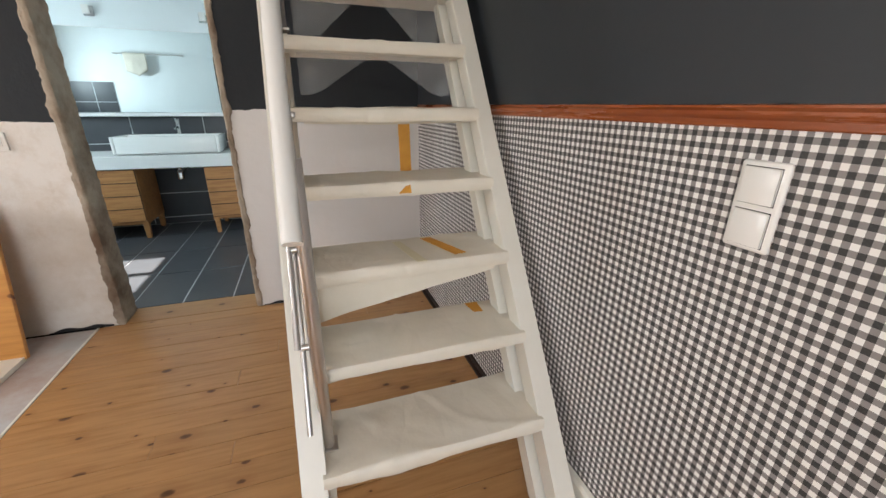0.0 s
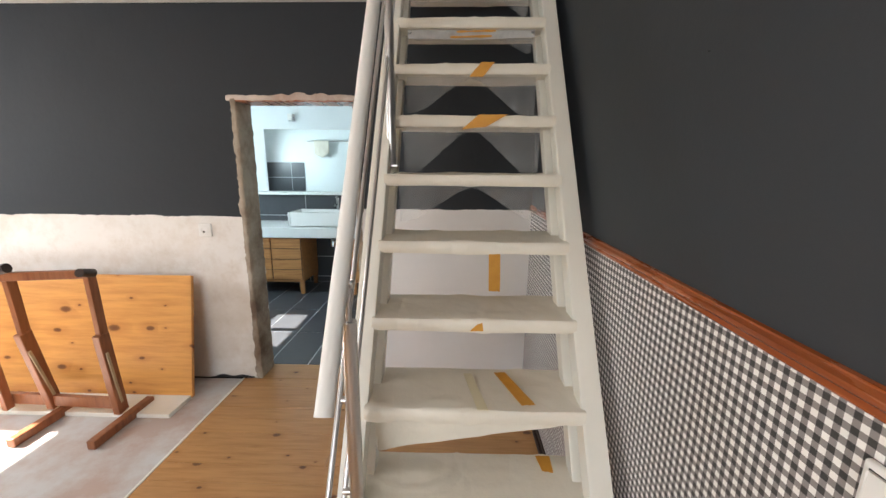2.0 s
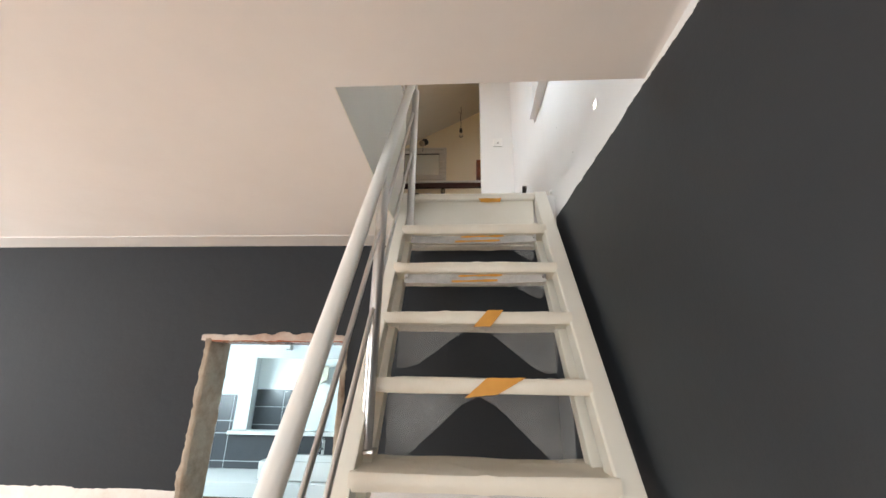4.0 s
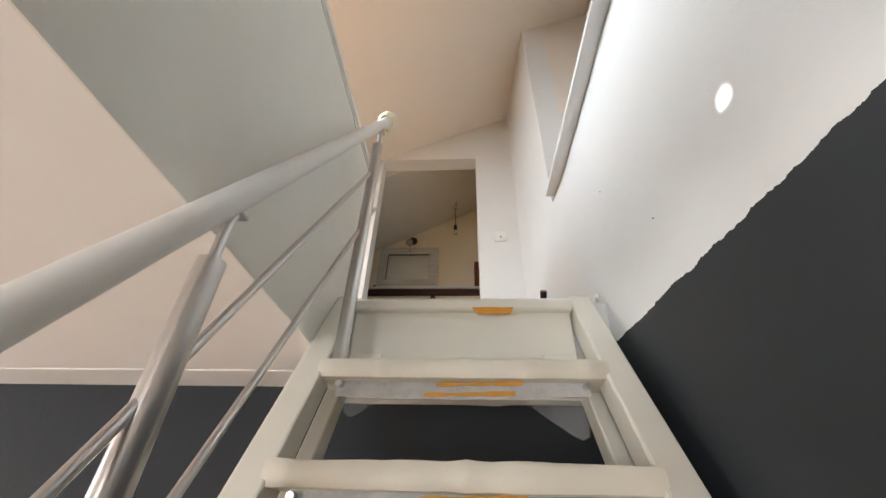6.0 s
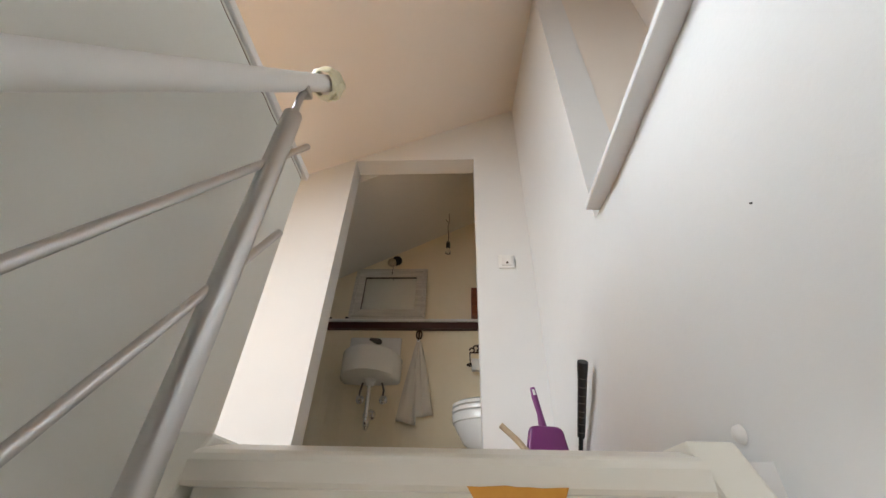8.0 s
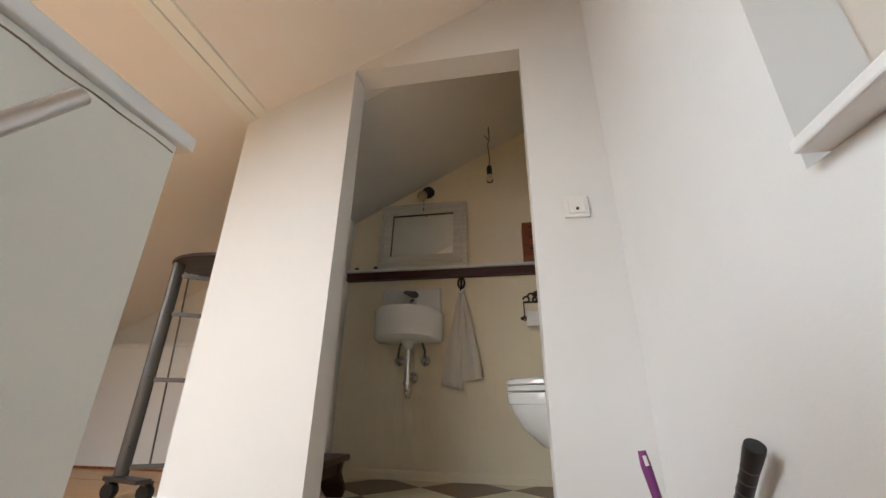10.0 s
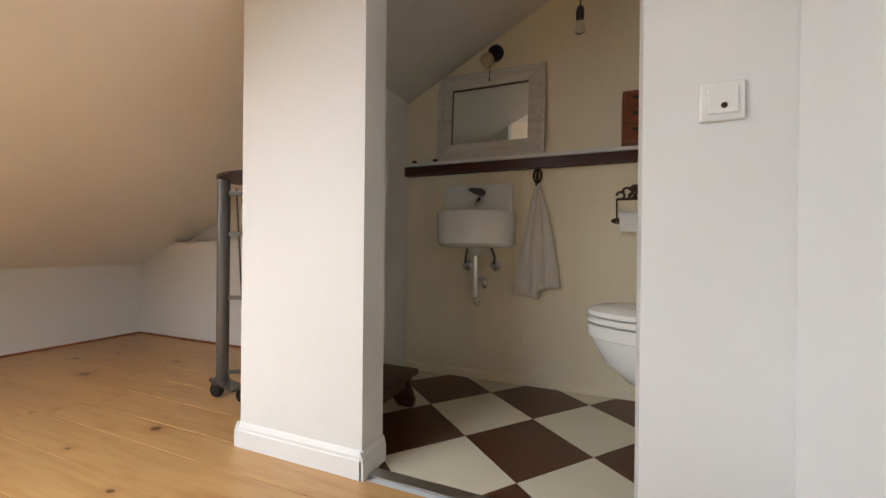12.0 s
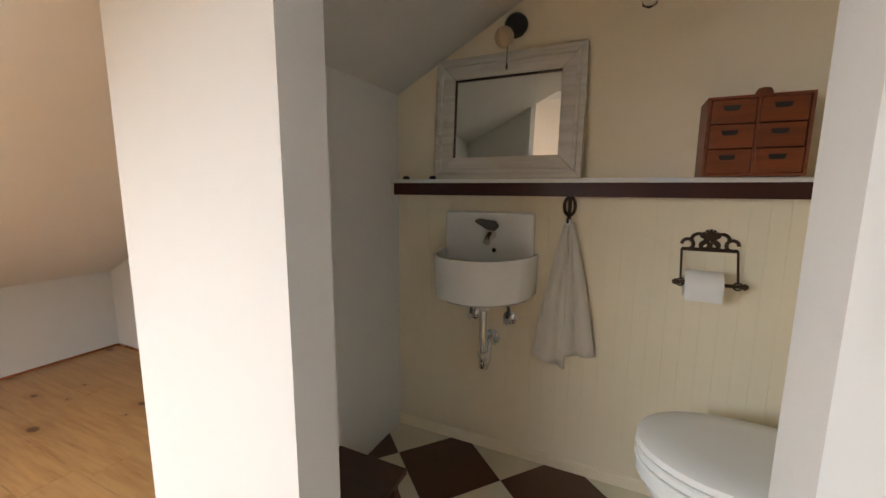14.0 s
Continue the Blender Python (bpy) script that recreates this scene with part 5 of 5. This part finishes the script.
for x, y in ((-0.97, 3.82), (-0.84, 3.815)):
    tagged(obj("small_knob", lathe([(0.0, 0.014), (0.012, 0.012), (0.015, 0.004), (0.014, 0.0)], 12, pose(x, y - 0.005, 4.0225)), BLACK, 50), "tiny dark knob lying on the shelf", "knob", "knobs on the shelf")

# ---- floors, laid piece by piece
def clip_poly(poly, x0, x1, y0, y1):
    for axis, lim, keep in ((0, x0, 1), (0, x1, -1), (1, y0, 1), (1, y1, -1)):
        out = []
        for i, p in enumerate(poly):
            q = poly[(i + 1) % len(poly)]
            pi, qi = (p[axis] - lim) * keep, (q[axis] - lim) * keep
            if pi >= 0:
                out.append(p)
            if pi * qi < 0:
                t = pi / (pi - qi)
                out.append((p[0] + (q[0] - p[0]) * t, p[1] + (q[1] - p[1]) * t))
        poly = out
        if len(poly) < 3:
            return []
    return poly


def piece(name, poly, z0, z1, material, parent, chamfer=0.0015):
    """A flat floor piece with a small chamfer round its top."""
    cx = sum(p[0] for p in poly) / len(poly)
    cy = sum(p[1] for p in poly) / len(poly)
    k = len(poly)
    inner = []
    for x, y in poly:
        d = math.hypot(x - cx, y - cy) or 1
        inner.append((x - math.copysign(min(chamfer, abs(x - cx)), x - cx), y - math.copysign(min(chamfer, abs(y - cy)), y - cy)))
    verts = [(x, y, z0) for x, y in poly] + [(x, y, z1 - chamfer * 0.7) for x, y in poly] + [(x, y, z1) for x, y in inner]
    faces = [tuple(range(2 * k, 3 * k))]
    for r in (0, 1):
        for i in range(k):
            j = (i + 1) % k
            faces.append((r * k + i, r * k + j, (r + 1) * k + j, (r + 1) * k + i))
    me = bpy.data.meshes.new(name)
    me.from_pydata(verts, [], faces)
    me.materials.append(material)
    ob = new(name, me)
    ob.parent = parent
    return ob


def planks(parent, x0, x1, y0, y1, z1, width, material, seed, cut=None, joint=0.0022):
    rng = random.Random(seed)
    y = y0
    while y < y1 - 0.01:
        ye = min(y + width, y1)
        a = cut(0.5 * (y + ye), x0) if cut else x0
        first = True
        while a < x1 - 0.02:
            step = rng.uniform(0.5, 2.4) if first else rng.uniform(1.9, 3.0)
            b = min(a + step, x1)
            if x1 - b < 0.35:
                b = x1
            dz = rng.uniform(-0.0006, 0.0006)
            piece("plank", [(a + joint / 2, y + joint / 2), (b - joint / 2, y + joint / 2), (b - joint / 2, ye - joint / 2), (a + joint / 2, ye - joint / 2)], z1 - 0.018, z1 + dz, material, parent)
            a, first = b, False
        y = ye


structure("subfloor", boxes((-5, -1.863, 0.549, 0.677, -0.10, -0.010), (-5, -1.67, 0.677, YF, -0.10, -0.010), (-5, 0.46, -3.5, 0.549, -0.10, -0.019), (-1.863, 0.46, 0.549, 0.677, -0.10, -0.019), (-1.67, 0.46, 0.677, 2.285, -0.10, -0.019)), UNDERLAY, "bare dusty screed with old lino traces", "floor")
tagged(obj("floor_edge", boxes((-1.685, -1.672, 0.69, 2.06, -0.009, 0.001), (-1.862, -1.672, 0.678, 0.689, -0.009, 0.001), (-1.873, -1.862, 0.562, 0.689, -0.009, 0.001), (-5, -1.862, 0.5495, 0.561, -0.009, 0.001)), PAINT), "pale cut edge of the pine floor", "trim", "", "structure")
floor = thing("floor", "knotty varnished pine floorboards", "floor", kind="structure")
planks(floor, -4.98, XR, -3.48, -3.421, 0.0, 0.06, PINE, 2)
planks(floor, -4.98, XR, -3.421, 0.547, 0.0, 0.128, PINE, 3)
planks(floor, -1.86, XR, 0.547, 0.677, 0.0, 0.13, PINE, 5)
planks(floor, -1.67, XR, 0.677, 2.062, 0.0, 0.128, PINE, 4)
piece("threshold", [(DL + 0.004, 2.064), (DR - 0.004, 2.064), (DR - 0.004, 2.283), (DL + 0.004, 2.283)], -0.02, 0.001, PINE, floor)

bath = tagged(obj("floor_bathroom", box(-3.7, -0.42, 2.285, 4.62, -0.1, -0.004), GROUT), "anthracite floor tiles with pale joints", "floor", "", "structure")
ys = [2.287, 2.915, 3.52, 4.125, 4.62]
for i in range(11):
    a = LX + 0.33 * i
    for y0, y1 in zip(ys, ys[1:]):
        poly = clip_poly([(a + 0.005, y0 + 0.005), (a + 0.325, y0 + 0.005), (a + 0.325, y1 - 0.005), (a + 0.005, y1 - 0.005)], -3.7, -0.42, 2.285, 4.62)
        if poly:
            piece("tile", poly, -0.006, 0.0, SLATE, bath, 0.001)


def wall_tiles(name, y, x0, x1, z0, z1, off, sign, label):
    back = tagged(obj(name, box(x0, x1, min(y, y + sign * 0.006), max(y, y + sign * 0.006), z0, z1), GROUT), label, "wall tiles", "", "structure")
    z = z1
    row = 0
    while z > z0 + 0.02:
        zb = max(z - 0.285, z0)
        x = x0 - off
        while x < x1:
            a, b = max(x, x0), min(x + 0.70, x1)
            if b - a > 0.02:
                part("tile", box(a + 0.005, b - 0.005, min(y + sign * 0.004, y + sign * 0.010), max(y + sign * 0.004, y + sign * 0.010), zb + 0.005, z - 0.005), SLATE, back)
            x += 0.70
        z = zb
        row += 1
    return back


wall_tiles("wall_tiles_back", 4.618, -3.69, -0.43, 0.0, 1.222, 0.49, -1, "anthracite wall tiles behind the basin")
wall_tiles("wall_tiles_side", 4.618, -3.69, -2.745, 1.224, 1.64, 0.49, -1, "anthracite wall tiles beside the mirror")
wall_tiles("wall_tiles_near", 2.287, -3.69, -2.93, 0.0, 1.655, 0.2, 1, "anthracite tiled shower wall")

attic = thing("floor_attic", "oiled knotty pine floorboards in the attic", "floor", kind="structure")
planks(attic, -3.43, -0.424, -3.48, 1.79, ZF, 0.165, PINE_UP, 8, joint=0.0012)
planks(attic, -0.424, XR, -3.48, 0.60, ZF, 0.165, PINE_UP, 10)
planks(attic, -3.43, 0.39, 1.882, 2.838, ZF, 0.165, PINE_UP, 9, joint=0.0012)
planks(attic, -3.43, -1.167, 2.838, 3.90, ZF, 0.165, PINE_UP, 11, joint=0.0012)
planks(attic, -3.43, -0.36, 1.792, 1.882, ZF, 0.09, PINE_UP, 12)

wc_back = bpy.data.objects["wall_wc_back"]
x = -1.044
while x < 0.515:
    xe = min(x + 0.0523, 0.519)
    part("panel", box(x + 0.0001, xe - 0.0001, YB - 0.0025, YB + 0.001, ZF + 0.001, 3.956, bevel=0.0005, seg=1), CREAM, wc_back)
    x = xe

wcf = tagged(obj("floor_toilet", box(-1.045, 0.52, 2.84, YB, ZF - 0.02, ZF - 0.003), GROUT), "brown and cream checkerboard floor tiles laid diagonally", "floor", "", "structure")
# square tiles on two lattice directions
AX, AY, BXX, BYY = 0.212, 0.251, 0.241, -0.221
for i in range(-9, 10):
    for j in range(-9, 10):
        poly = []
        for u, v in ((0.003, 0.003), (0.997, 0.003), (0.997, 0.997), (0.003, 0.997)):
            poly.append((-0.449 + (i + u) * AX + (j + v) * BXX, 3.225 + (i + u) * AY + (j + v) * BYY))
        poly = clip_poly(poly, -1.045, 0.52, 2.90, YB)
        if poly:
            piece("tile", poly, ZF - 0.004, ZF + 0.0012, TILE_BROWN if (i - j) % 2 == 0 else TILE_CREAM, wcf, 0.0008)
